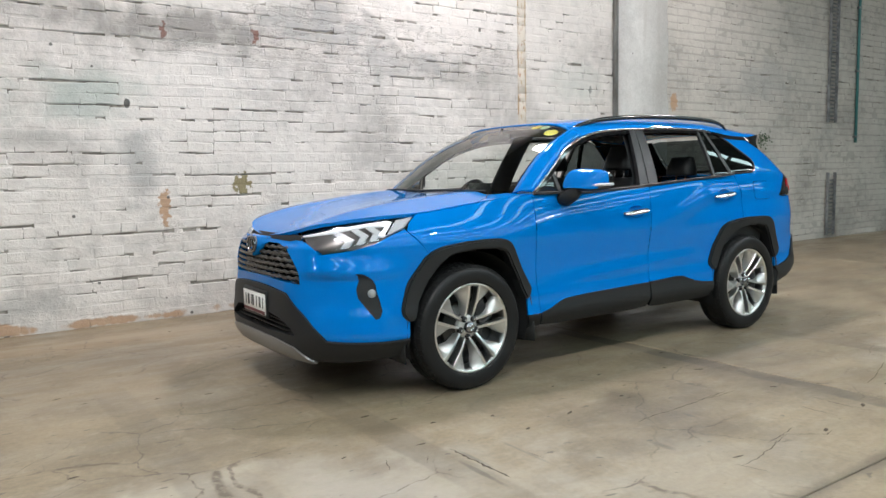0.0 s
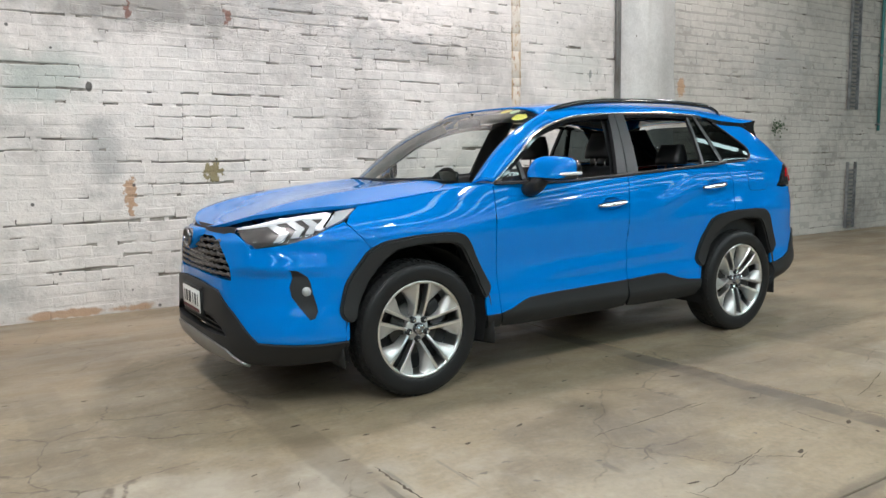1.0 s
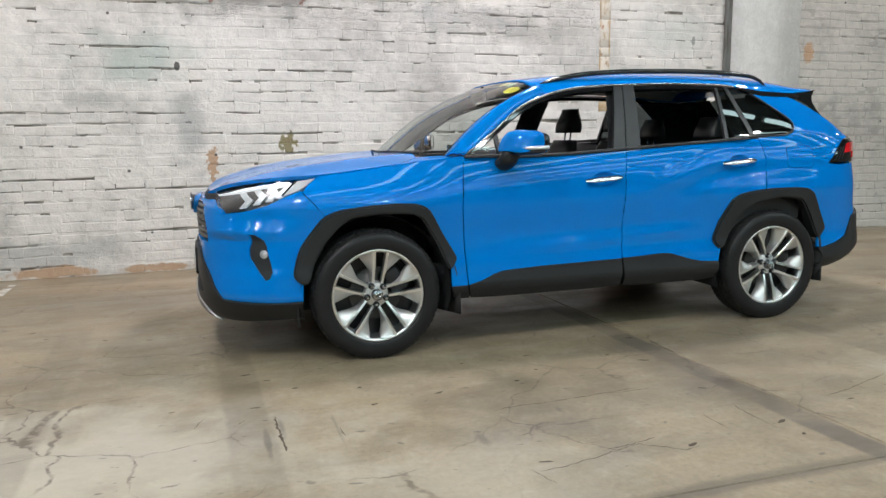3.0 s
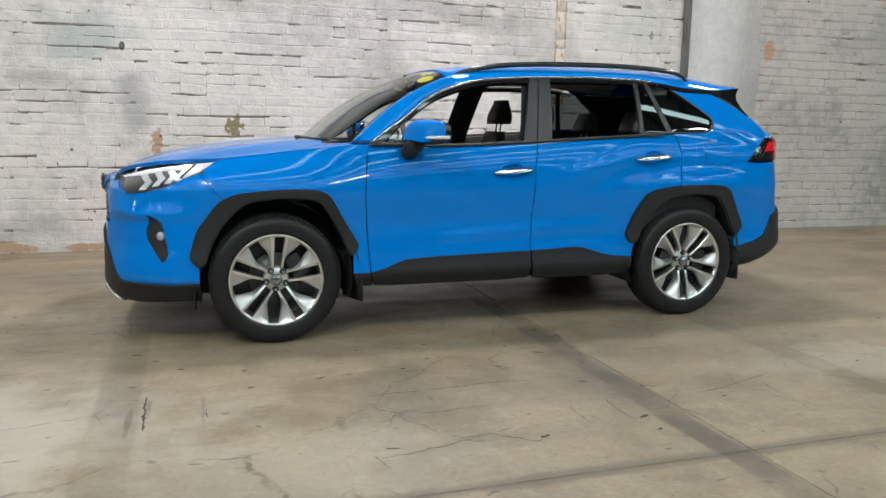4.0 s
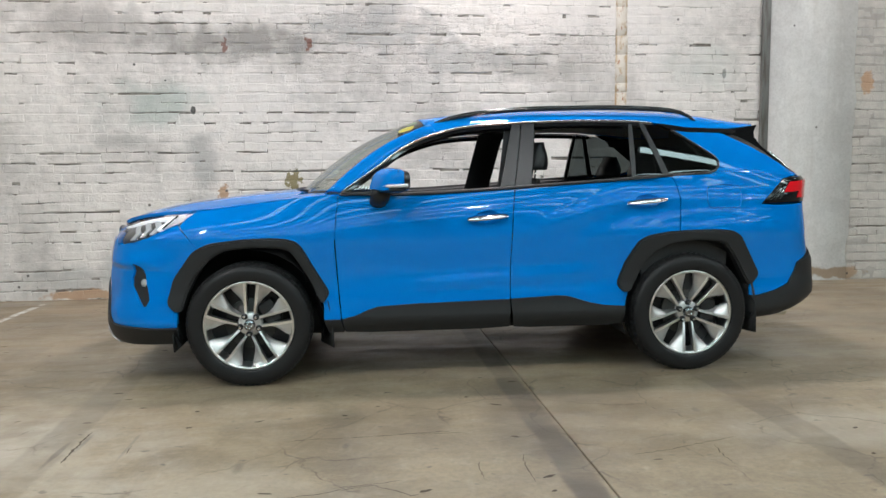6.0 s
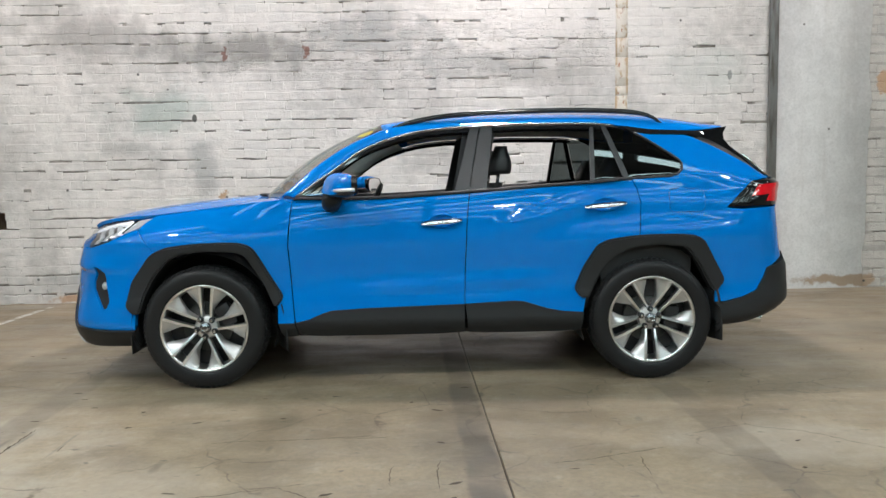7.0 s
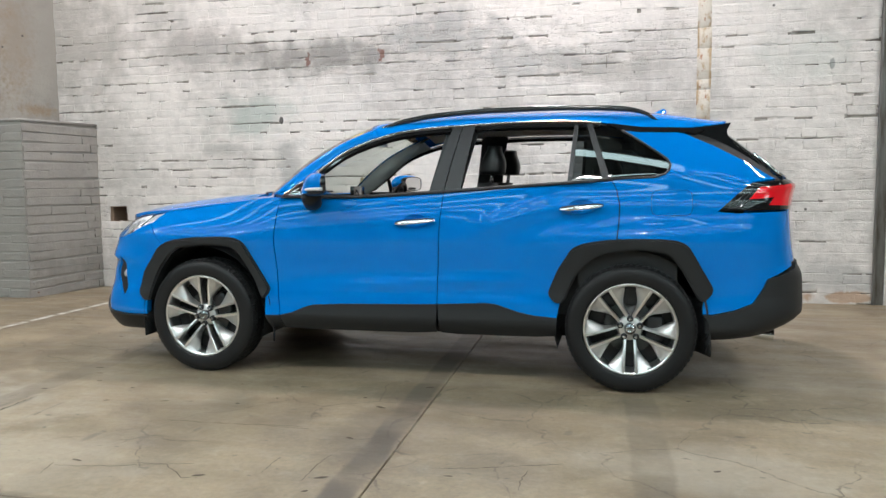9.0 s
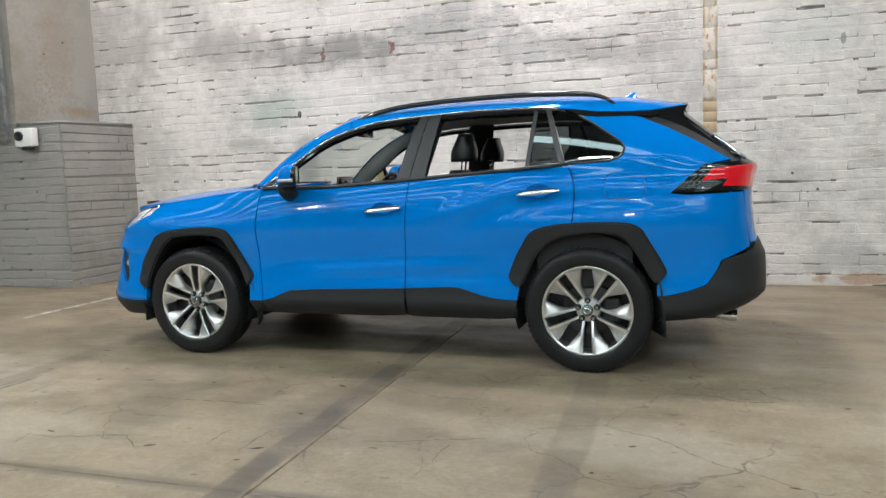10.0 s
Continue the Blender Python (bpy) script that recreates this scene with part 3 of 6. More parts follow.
def shell():
    plain = concrete("plain_wall", (0.30, 0.295, 0.28), (0.20, 0.195, 0.185))
    for name, b in (("wall_west", (WEST - 0.3, WEST, SOUTH, WALL_Y + 0.4)), ("wall_east", (EAST, EAST + 0.3, SOUTH, WALL_Y + 0.4)),
                    ("wall_south", (WEST - 0.3, EAST + 0.3, SOUTH - 0.3, SOUTH))):
        bm = bmesh.new()
        box(bm, *b, 0, ROOF_Z)
        tagged(link(name, bm, plain, flat=True), "plain painted masonry wall closing the hall", "wall", kind="structure")
    bm = bmesh.new()
    box(bm, WEST - 0.3, EAST + 0.3, SOUTH - 0.3, WALL_Y + 0.4, ROOF_Z, ROOF_Z + 0.2)
    deck, nt, b = material("roof_deck", (0.16, 0.165, 0.17), 0.7)
    tagged(link("ceiling", bm, deck, flat=True), "grey roof deck of the hall", "ceiling", kind="structure")
    white, nt, b = material("grey_roof_steel", (0.22, 0.23, 0.235), 0.5)
    # roof trusses across the hall
    for x in (-12.5, -8.2, -3.7, 1.7, 7.0, 12.3, 16.5):
        t = thing("roof_truss", "grey-painted steel roof truss under the ceiling", "truss", (x, 0, 0), kind="structure")
        for nm, z in (("top_chord", 5.9), ("bottom_chord", 5.25)):
            bm = bmesh.new()
            box(bm, -0.05, 0.05, SOUTH, WALL_Y, z - 0.05, z + 0.05)
            part(nm, bm, white, t, flat=True)
        y, up = SOUTH, True
        while y < WALL_Y - 0.5:
            bm = bmesh.new()
            a, c = (5.3, 5.85) if up else (5.85, 5.3)
            tube(bm, [(0, y, a), (0, y + 0.8, c)], 0.03, 6)
            part("web_bar", bm, white, t)
            y, up = y + 0.8, not up
    glow, nt, b = material("tube_light", (0.9, 0.9, 0.9), 0.4)
    plug(nt, b.inputs["Emission Color"], (0.70, 0.97, 1.0))
    plug(nt, b.inputs["Emission Strength"], 8.0)
    for y in (-2.2, -3.8, -5.4, -7.0, -8.6, -10.2, -11.8, -15.0):
        for x in (-9.6, -6.9, -4.2, -1.5, 1.2, 3.9, 6.6, 9.3, 12.0):
            f = thing("batten_light", "long white fluorescent batten hung under the trusses, switched on", "lamp", (x, y, 5.05), group="batten lights")
            bm = bmesh.new()
            box(bm, -1.26, 1.26, -0.13, 0.13, 0.02, 0.09, 0.006, 1)
            part("housing", bm, white, f, flat=True)
            bm = bmesh.new()
            box(bm, -1.23, 1.23, -0.12, 0.12, -0.03, 0.02, 0.02, 2)
            part("diffuser", bm, glow, f, "bright white light diffuser")
            bm = bmesh.new()
            tube(bm, [(0, 0, 0.09), (0, 0, 0.15)], 0.012, 6)
            part("stem", bm, white, f)
        bm = bmesh.new()
        box(bm, WEST, EAST, y - 0.04, y + 0.04, 5.20, 5.28)
        tagged(link("lamp_rail", bm, white, flat=True), "grey steel rail carrying the batten lights", "rail", kind="structure")
    body, nt, b = material("lamp_housing", (0.35, 0.35, 0.36), 0.4, 0.8)
    for lx, ly in LAMPS:
        f = thing("pendant_light", "grey metal high-bay pendant light, switched on", "lamp", (lx, ly, LAMP_Z), group="hall lights")
        bm = bmesh.new()
        bmesh.ops.create_cone(bm, cap_ends=True, segments=28, radius1=0.34, radius2=0.12, depth=0.16, matrix=Matrix.Translation((0, 0, 0.10)))
        part("shade", bm, body, f)
        bm = bmesh.new()
        tube(bm, [(0, 0, 0.16), (0, 0, ROOF_Z - LAMP_Z)], 0.012, 8)
        part("rod", bm, body, f)


def east_fittings():
    galv, nt, b = material("galvanised_steel", (0.30, 0.31, 0.32), 0.45, 0.7)
    plug(nt, b.inputs["Base Color"], mix(nt, span(nt, grain(nt, place(nt), 9.0, 4), 0.35, 0.65), (0.34, 0.35, 0.36), (0.20, 0.21, 0.22)))

    def tray(x0, x1, y, z0, z1, label):
        t = thing("cable_tray", label, "cable tray", (x0, y, z0), group="cable trays")
        w, h = x1 - x0, z1 - z0
        for x in (0.0, w - 0.02):
            bm = bmesh.new()
            box(bm, x, x + 0.02, -0.05, -0.004, 0, h)
            part("side_rail", bm, galv, t, flat=True)
        bm = bmesh.new()
        box(bm, 0.02, w - 0.02, -0.03, -0.022, 0.0, 0.028)
        rung = part("rung", bm, galv, t, flat=True)
        for k in range(int((h - 0.06) / 0.065)):
            if k:
                rung = new("rung", rung.data)
                rung.parent = t
            rung.location = (0, 0, 0.03 + 0.065 * k)

    tray(8.90, 9.16, WALL_Y - 0.02, 2.0, 5.6, "perforated galvanised cable tray up the brick wall")
    tray(8.95, 9.20, WALL_Y - 0.02, 0.05, 1.14, "short galvanised cable tray near the floor")
    tray(-5.93, -5.70, 2.53, 1.74, 5.6, "perforated galvanised cable tray on the brick pier")
    teal, nt, b = material("teal_pipe_paint", (0.05, 0.19, 0.19), 0.45)
    pp = thing("conduit_pipe", "thin teal-painted conduit running down the brick wall", "pipe")
    bm = bmesh.new()
    tube(bm, [(9.86, WALL_Y - 0.04, 5.8), (9.86, WALL_Y - 0.04, 1.66)], 0.024, 10)
    part("pipe", bm, teal, pp)
    for z in (1.75, 2.9, 4.0):
        bm = bmesh.new()
        box(bm, 9.82, 9.90, WALL_Y - 0.065, WALL_Y - 0.002, z, z + 0.03, 0.004, 1)
        part("bracket", bm, galv, pp)
    # weed rooted in a joint
    leaf, nt, b = material("weed_leaf", (0.035, 0.075, 0.03), 0.6)
    pl = thing("wall_weed", "small dark green weed growing from the brick wall", "plant", (6.98, WALL_Y - 0.01, 1.62))
    r = random.Random(4)
    bm = bmesh.new()
    for k in range(5):
        tube(bm, [(0, 0, 0), (r.uniform(-0.05, 0.05), -0.04, 0.06), (r.uniform(-0.13, 0.13), -0.08, r.uniform(0.05, 0.16))], 0.004, 5)
    part("stems", bm, leaf, pl)
    bm = bmesh.new()
    for k in range(70):
        a, c = Vector((r.gauss(0, 0.06), -0.06 + r.gauss(0, 0.025), 0.07 + r.gauss(0, 0.055))), r.uniform(0, 6.3)
        d = Vector((math.cos(c), r.uniform(-0.6, 0.6), math.sin(c))).normalized() * r.uniform(0.025, 0.045)
        e = d.cross(Vector((0.2, 1, 0.3))).normalized() * d.length * 0.35
        vs = [bm.verts.new(q) for q in (a, a + d * 0.5 + e, a + d, a + d * 0.5 - e)]
        bm.faces.new(vs)
    part("leaves", bm, leaf, pl)
    pl.children[-1]["kind"] = "stuff"
    # small white unit on the low block, with its dark eye
    wh, nt, b = material("white_plastic", (0.78, 0.77, 0.74), 0.4)
    bk, nt, b = material("black_plastic_unit", (0.015, 0.015, 0.015), 0.3)
    u = thing("wall_unit", "small white sensor box with a dark eye on brick", "sensor box", (-5.42, 2.555, 1.76))
    bm = bmesh.new()
    box(bm, -0.13, 0.13, -0.10, -0.004, -0.09, 0.12, 0.012, 2)
    part("case", bm, wh, u)
    bm = bmesh.new()
    spin(bm, [(0.055, 0.10), (0.055, 0.125), (0.04, 0.13), (0.035, 0.115), (0.0, 0.112)], (-0.05, 0, 0.03), 24)
    part("eye", bm, bk, u, "dark round lens")
    bm = bmesh.new()
    box(bm, -0.06, 0.07, -0.08, -0.004, -0.13, -0.09, 0.006, 1)
    part("foot", bm, bk, u)
    u = thing("wall_socket", "round dark socket on the brick pier", "socket", (-5.98, 2.55, 1.80))
    bm = bmesh.new()
    spin(bm, [(0.06, 0.0), (0.06, 0.05), (0.045, 0.06), (0.0, 0.058)], (0, 0, 0), 24)
    part("cap", bm, bk, u)


def floor_paint():
    line, nt, b = material("worn_white_line_paint", (0.62, 0.60, 0.55), 0.6)
    pos = place(nt)
    plug(nt, b.inputs["Base Color"], mix(nt, span(nt, grain(nt, pos, 9.0, 5), 0.42, 0.6), (0.64, 0.62, 0.57), (0.40, 0.35, 0.28)))
    bm = bmesh.new()
    r = random.Random(6)
    y = 0.9
    while y < 3.3:
        h = r.uniform(0.12, 0.5)
        vs = [bm.verts.new((x, yy, 0.0025)) for x, yy in ((-3.93 + r.uniform(-0.008, 0.008), y), (-3.87 + r.uniform(-0.008, 0.008), y),
                                                        (-3.87 + r.uniform(-0.008, 0.008), min(y + h, 3.3)), (-3.93 + r.uniform(-0.008, 0.008), min(y + h, 3.3)))]
        bm.faces.new(vs)
        y += h + r.uniform(0.01, 0.06)
    tagged(link("floor_line", bm, line), "worn white parking line painted on the concrete", "floor marking", kind="structure")


def floor_wear():
    """Hairline cracks and dark specks on the slabs."""
    dark, nt, b = material("crack_dirt", (0.075, 0.058, 0.042), 0.9)
    lines = [
        [(-1.04, -0.97), (-0.93, -0.95), (-0.78, -0.955), (-0.65, -0.945), (-0.44, -0.93), (-0.35, -0.95), (-0.16, -0.94)],
        [(-1.11, -1.61), (-0.99, -1.60), (-0.82, -1.56), (-0.62, -1.51), (-0.52, -1.59), (-0.48, -1.63), (-0.38, -1.60)],
        [(-1.74, -0.92), (-1.73, -1.06)], [(-2.18, -0.77), (-2.11, -0.68)], [(-2.35, -0.74), (-2.29, -0.60)],
        [(0.03, -1.56), (0.02, -1.44), (0.02, -1.32), (0.04, -1.24)], [(-0.17, -1.52), (-0.18, -1.43), (-0.17, -1.29)],
        [(-0.51, -0.93), (-0.36, -0.925), (-0.23, -0.91)], [(-0.79, -1.52), (-0.62, -1.50), (-0.49, -1.47)], [(-1.09, -1.72), (-1.14, -1.55)],
        [(0.51, -1.32), (0.70, -1.28), (0.90, -1.21), (1.09, -1.15)], [(0.90, -1.48), (0.90, -1.34), (0.92, -1.23)], [(-2.0, -0.70), (-1.985, -1.13)],
    ]
    r = random.Random(12)
    for k, line in enumerate(lines):
        bm = bmesh.new()
        pts = []
        for a, c in zip(line, line[1:]):
            n = max(2, int(math.dist(a, c) / 0.02))
            pts += [(a[0] + (c[0] - a[0]) * i / n + r.gauss(0, 0.003), a[1] + (c[1] - a[1]) * i / n + r.gauss(0, 0.003)) for i in range(n)]
        half = 0.006 if k == len(lines) - 1 else 0.0022
        prev = None
        for i, (x, y) in enumerate(pts):
            h = half * r.uniform(0.35, 1.3) * min(1.0, (i + 1) / 4, (len(pts) - i) / 4)
            q = pts[min(i + 1, len(pts) - 1)]
            p = pts[max(i - 1, 0)]
            d = Vector((q[1] - p[1], p[0] - q[0])).normalized()
            now = [bm.verts.new((x + d.x * h, y + d.y * h, 0.001)), bm.verts.new((x - d.x * h, y - d.y * h, 0.001))]
            if prev:
                bm.faces.new((prev[0], prev[1], now[1], now[0]))
            prev = now
        tagged(link("floor_crack", bm, dark), "thin dark crack in the concrete floor", "crack", kind="structure")
    specks = [(-0.6, -0.48), (0.03, -0.53), (0.04, -1.03), (0.2, -0.1), (0.02, 0.01), (-0.55, -0.23), (-0.94, -0.24), (-1.2, -0.65), (-1.05, -1.54), (-2.16, 1.56), (-2.12, 1.04),
              (-2.09, -0.04), (-1.99, -0.17), (-2.07, -0.56), (-2.62, 0.9), (-2.44, -0.49), (-1.86, -0.34), (0.09, -1.51), (0.08, -1.65), (-0.42, -1.59), (1.66, -0.1), (1.68, -1.12), (1.55, -1.44), (0.6, -1.39)]
    specks += [(r.uniform(-4.5, 5.0), r.uniform(-2.4, 3.3)) for _ in range(46)]
    bm = bmesh.new()
    for x, y in specks:
        a0, long, wide = r.uniform(-0.5, 0.5), r.uniform(0.014, 0.034), r.uniform(0.006, 0.013)
        ring = []
        for j in range(9):
            a = 2 * math.pi * j / 9
            u, v = long * math.cos(a) * r.uniform(0.6, 1.15), wide * math.sin(a) * r.uniform(0.6, 1.15)
            ring.append(bm.verts.new((x + u * math.cos(a0) - v * math.sin(a0), y + u * math.sin(a0) + v * math.cos(a0), 0.0012)))
        bm.faces.new(ring)
    tagged(link("floor_specks", bm, dark), "small dark oil specks scattered on the concrete floor", "stains", kind="stuff")


floor_thing()
floor_wear()
shell()
column()
west_pier()
east_fittings()
floor_paint()
from mathutils import geometry

# ---- car body surface ----
def curve(*pts):
    """A smooth function through points (a, b), flat beyond its ends' slopes."""
    xs = np.array([p[0] for p in pts], float)
    ys = np.array([p[1] for p in pts], float)
    d = np.diff(ys) / np.diff(xs)
    m = np.zeros(len(xs))
    m[0], m[-1] = d[0], d[-1]
    for i in range(1, len(xs) - 1):
        if d[i - 1] * d[i] > 0:
            h0, h1 = xs[i] - xs[i - 1], xs[i + 1] - xs[i]
            w1, w2 = 2 * h1 + h0, h1 + 2 * h0
            m[i] = (w1 + w2) / (w1 / d[i - 1] + w2 / d[i])
    def f(x):
        if x <= xs[0]:
            return ys[0] + m[0] * (x - xs[0])
        if x >= xs[-1]:
            return ys[-1] + m[-1] * (x - xs[-1])
        i = int(np.searchsorted(xs, x)) - 1
        h = xs[i + 1] - xs[i]
        t = (x - xs[i]) / h
        return (ys[i] * (1 + 2 * t) * (1 - t) ** 2 + h * m[i] * t * (1 - t) ** 2
                + ys[i + 1] * t * t * (3 - 2 * t) + h * m[i + 1] * t * t * (t - 1))
    return f


def smooth(a, b, x):
    t = min(1.0, max(0.0, (x - a) / (b - a)))
    return t * t * (3 - 2 * t)


# half-width of the lower body by height, amidships
SECTION = curve((0.15, 0.77), (0.25, 0.815), (0.30, 0.846), (0.365, 0.886), (0.385, 0.891), (0.44, 0.884), (0.50, 0.880), (0.56, 0.868), (0.66, 0.862),
                (0.80, 0.876), (0.93, 0.886), (1.00, 0.880), (1.06, 0.868))
# upper edge of the lower body: height and half-width by length
EDGE_Z = curve((-2.20, 0.90), (-2.0, 0.985), (-1.85, 1.015), (-1.65, 1.039), (-1.41, 1.066), (-1.2, 1.092), (-0.9, 1.125), (-0.8, 1.130),
               (-0.39, 1.125), (0.12, 1.146), (0.47, 1.167), (0.95, 1.196), (1.30, 1.220), (1.6, 1.235), (2.2, 1.25))
EDGE_S = curve((-2.20, 0.74), (-1.65, 0.785), (-1.2, 0.790), (-0.8, 0.822), (0.0, 0.838), (0.9, 0.838), (1.5, 0.825), (2.2, 0.78))
NOSE = curve((0.15, -1.98), (0.18, -2.10), (0.22, -2.20), (0.27, -2.285), (0.33, -2.300), (0.44, -2.295), (0.65, -2.290), (0.80, -2.298), (0.92, -2.262),
             (1.0, -2.18), (1.1, -2.06))
TAIL = curve((0.22, 1.85), (0.30, 2.02), (0.348, 2.17), (0.386, 2.25), (0.46, 2.335), (0.65, 2.33), (0.72, 2.30), (0.85, 2.275), (1.03, 2.262), (1.12, 2.275), (1.17, 2.29),
             (1.20, 2.27), (1.23, 2.22), (1.30, 2.145), (1.40, 2.025), (1.50, 1.905), (1.56, 1.84))
NOSE_AT, TAIL_AT, TAIL_N = -1.45, 1.35, 4.6
NOSE_N = curve((0.2, 3.4), (0.60, 3.4), (0.72, 3.0), (0.85, 2.6), (1.1, 2.6))


def half_width(x, z):
    """Half-width before the nose and the tail round off."""
    ez, es = EDGE_Z(x), EDGE_S(x)
    if z <= ez:
        base = SECTION(min(z, 1.02))
        k = min(1.0, max(0.0, (z - 0.86) / (ez - 0.86)))
        top = SECTION(0.93)
        s = base if z < 0.86 else top - (top - es) * k ** 1.75 + (SECTION(0.86) - top) * (1 - k) ** 2
    else:
        over = z - ez
        s = es - 0.40 * over - 0.28 * over * over
        s -= 0.055 * smooth(0.7, 2.2, x) * min(1.0, over / 0.3)
    # swell over the wheels, and a tuck along the lower doors
    up = smooth(0.45, 0.70, z) * (1 - smooth(0.86, 1.06, z))
    s += up * (0.020 * math.exp(-((x + 1.36) / 0.52) ** 2) + 0.028 * math.exp(-((x - 1.42) / 0.50) ** 2))
    # fuller corners of the front bumper
    s += 0.026 * (1 - smooth(-1.95, -1.70, x)) * smooth(0.25, 0.45, z) * (1 - smooth(0.70, 0.84, z))
    # raised lines: from the front wheel along the lower doors, and over the rear wheel
    line = 0.60 + 0.055 * (x + 0.6)
    s += 0.010 * math.exp(-((z - line + 0.035) / 0.040) ** 2) * smooth(-0.75, -0.2, x) * (1 - smooth(0.55, 0.9, x))
    line = 0.93 + 0.14 * smooth(0.35, 1.0, x)
    s += 0.010 * math.exp(-((z - line) / 0.045) ** 2) * smooth(0.25, 0.8, x) * (1 - 0.5 * smooth(1.5, 2.1, x))
    s -= 0.008 * math.exp(-((z - line + 0.11) / 0.06) ** 2) * smooth(0.25, 0.8, x) * (1 - smooth(1.0, 1.5, x))
    return s


def side(x, z):
    """Half-width of the body at length x and height z."""
    s = half_width(x, z)
    if x < NOSE_AT:
        k = min(1.0, (NOSE_AT - x) / (NOSE_AT - NOSE(z)))
        n = NOSE_N(z)
        s *= max(1e-6, 1 - k ** n) ** (1 / n)
    if x > TAIL_AT:
        k = min(1.0, (x - TAIL_AT) / (TAIL(z) - TAIL_AT))
        s *= max(1e-6, 1 - k ** TAIL_N) ** (1 / TAIL_N)
    return s


def front(s, z):
    """Length at which the nose stands at half-width s and height z."""
    x, n = -2.0, NOSE_N(z)
    for _ in range(12):
        k = min(0.999999, abs(s) / half_width(max(x, -2.2), z))
        x = NOSE_AT - (NOSE_AT - NOSE(z)) * (1 - k ** n) ** (1 / n)
    return x


def back(s, z):
    x = 2.0
    for _ in range(12):
        k = min(0.999999, abs(s) / half_width(x, z))
        x = TAIL_AT + (TAIL(z) - TAIL_AT) * (1 - k ** TAIL_N) ** (1 / TAIL_N)
    return x


HOOD = curve((-2.27, 0.905), (-2.20, 0.952), (-2.05, 1.005), (-1.9, 1.047), (-1.7, 1.083), (-1.5, 1.108), (-1.3, 1.128), (-1.1, 1.142), (-0.9, 1.15))


def hood(x, s):
    """Height of the bonnet; its edges meet the wings."""
    k = min(1.2, abs(s) / 0.79)
    edge = EDGE_Z(x)
    return HOOD(x) - (HOOD(x) - edge) * k ** 4 + 0.012 * math.exp(-((abs(s) - 0.48) / 0.14) ** 2) - 0.012 * math.exp(-(s / 0.3) ** 2)


def wrap(u, z, lift=0.0):
    """The nose as a sheet: u runs round it from the near side (0) over the middle (NOSE_MID) to the far side."""
    th = u / 0.85
    c, n = math.cos(th), max(0.0, math.sin(th))
    x = NOSE_AT - (NOSE_AT - NOSE(z)) * n ** (2 / NOSE_N(z))
    s = half_width(max(x, -2.25), z) * abs(c) ** (2 / NOSE_N(z))
    # hollow below the lamps, with a crisp upper lip
    hollow = (1 - smooth(0.700, 0.735, z)) * smooth(0.40, 0.62, z) * smooth(0.44, 0.66, s) * (1 - smooth(0.855, 0.895, s))
    return x + 0.036 * hollow, math.copysign(s, c), z


NOSE_MID = 0.85 * math.pi / 2


def u_at_s(s, z):
    x = front(s, z)
    return 0.85 * math.acos(min(1, s / half_width(max(x, -2.25), z)) ** (NOSE_N(z) / 2))


def u_at_x(x, z):
    return 0.85 * math.asin(min(1.0, (NOSE_AT - x) / (NOSE_AT - NOSE(z))) ** (NOSE_N(z) / 2))


def by_s(*pts):
    return [(u_at_s(s, z), z) for s, z in pts]


def by_x(*pts):
    return [(u_at_x(x, z), z) for x, z in pts]


def mirrored(half):
    """A closed outline over the middle of the nose from its near half."""
    return half + [(2 * NOSE_MID - u, z) for u, z in reversed(half)]


def densify(loop, res):
    out = []
    for i, a in enumerate(loop):
        b = loop[(i + 1) % len(loop)]
        n = max(1, int(math.hypot(b[0] - a[0], b[1] - a[1]) / res + 0.5))
        out += [(a[0] + (b[0] - a[0]) * k / n, a[1] + (b[1] - a[1]) * k / n) for k in range(n)]
    return out


def rounded(loop, times=2):
    for _ in range(times):
        out = []
        for i, a in enumerate(loop):
            b = loop[(i + 1) % len(loop)]
            out += [(0.75 * a[0] + 0.25 * b[0], 0.75 * a[1] + 0.25 * b[1]), (0.25 * a[0] + 0.75 * b[0], 0.25 * a[1] + 0.75 * b[1])]
        loop = out
    return loop


def soft_corners(loop, reach):
    """The loop with its corners cut round within reach of each."""
    out, n = [], len(loop)
    for i in range(n):
        a, b, c = (Vector(loop[(i + k) % n]) for k in (-1, 0, 1))
        p = b + (a - b) * min(0.45, reach / max(1e-6, (a - b).length))
        q = b + (c - b) * min(0.45, reach / max(1e-6, (c - b).length))
        for t in (0.0, 0.33, 0.67, 1.0):
            w = p * (1 - t) ** 2 + b * 2 * t * (1 - t) + q * t * t
            out.append((w.x, w.y))
    return out


def inset(loop, d):
    """The loop drawn in by d on all its sides."""
    n = len(loop)
    turn = sum(loop[i][0] * loop[(i + 1) % n][1] - loop[(i + 1) % n][0] * loop[i][1] for i in range(n))
    out = []
    for i in range(n):
        a, b, c = (Vector(loop[(i + k) % n]) for k in (-1, 0, 1))
        u, v = (b - a).normalized(), (c - b).normalized()
        m = (Vector((-u.y, u.x)) + Vector((-v.y, v.x))).normalized() * math.copysign(d, turn)
        out.append((b.x + m.x, b.y + m.y))
    return out


def within(px, py, loop):
    inside = np.zeros(len(px), bool)
    for (ax, ay), (bx, by) in zip(loop, loop[1:] + loop[:1]):
        if ay != by:
            cross = (ay > py) != (by > py)
            inside ^= cross & (px < (bx - ax) * (py - ay) / (by - ay) + ax)
    return inside


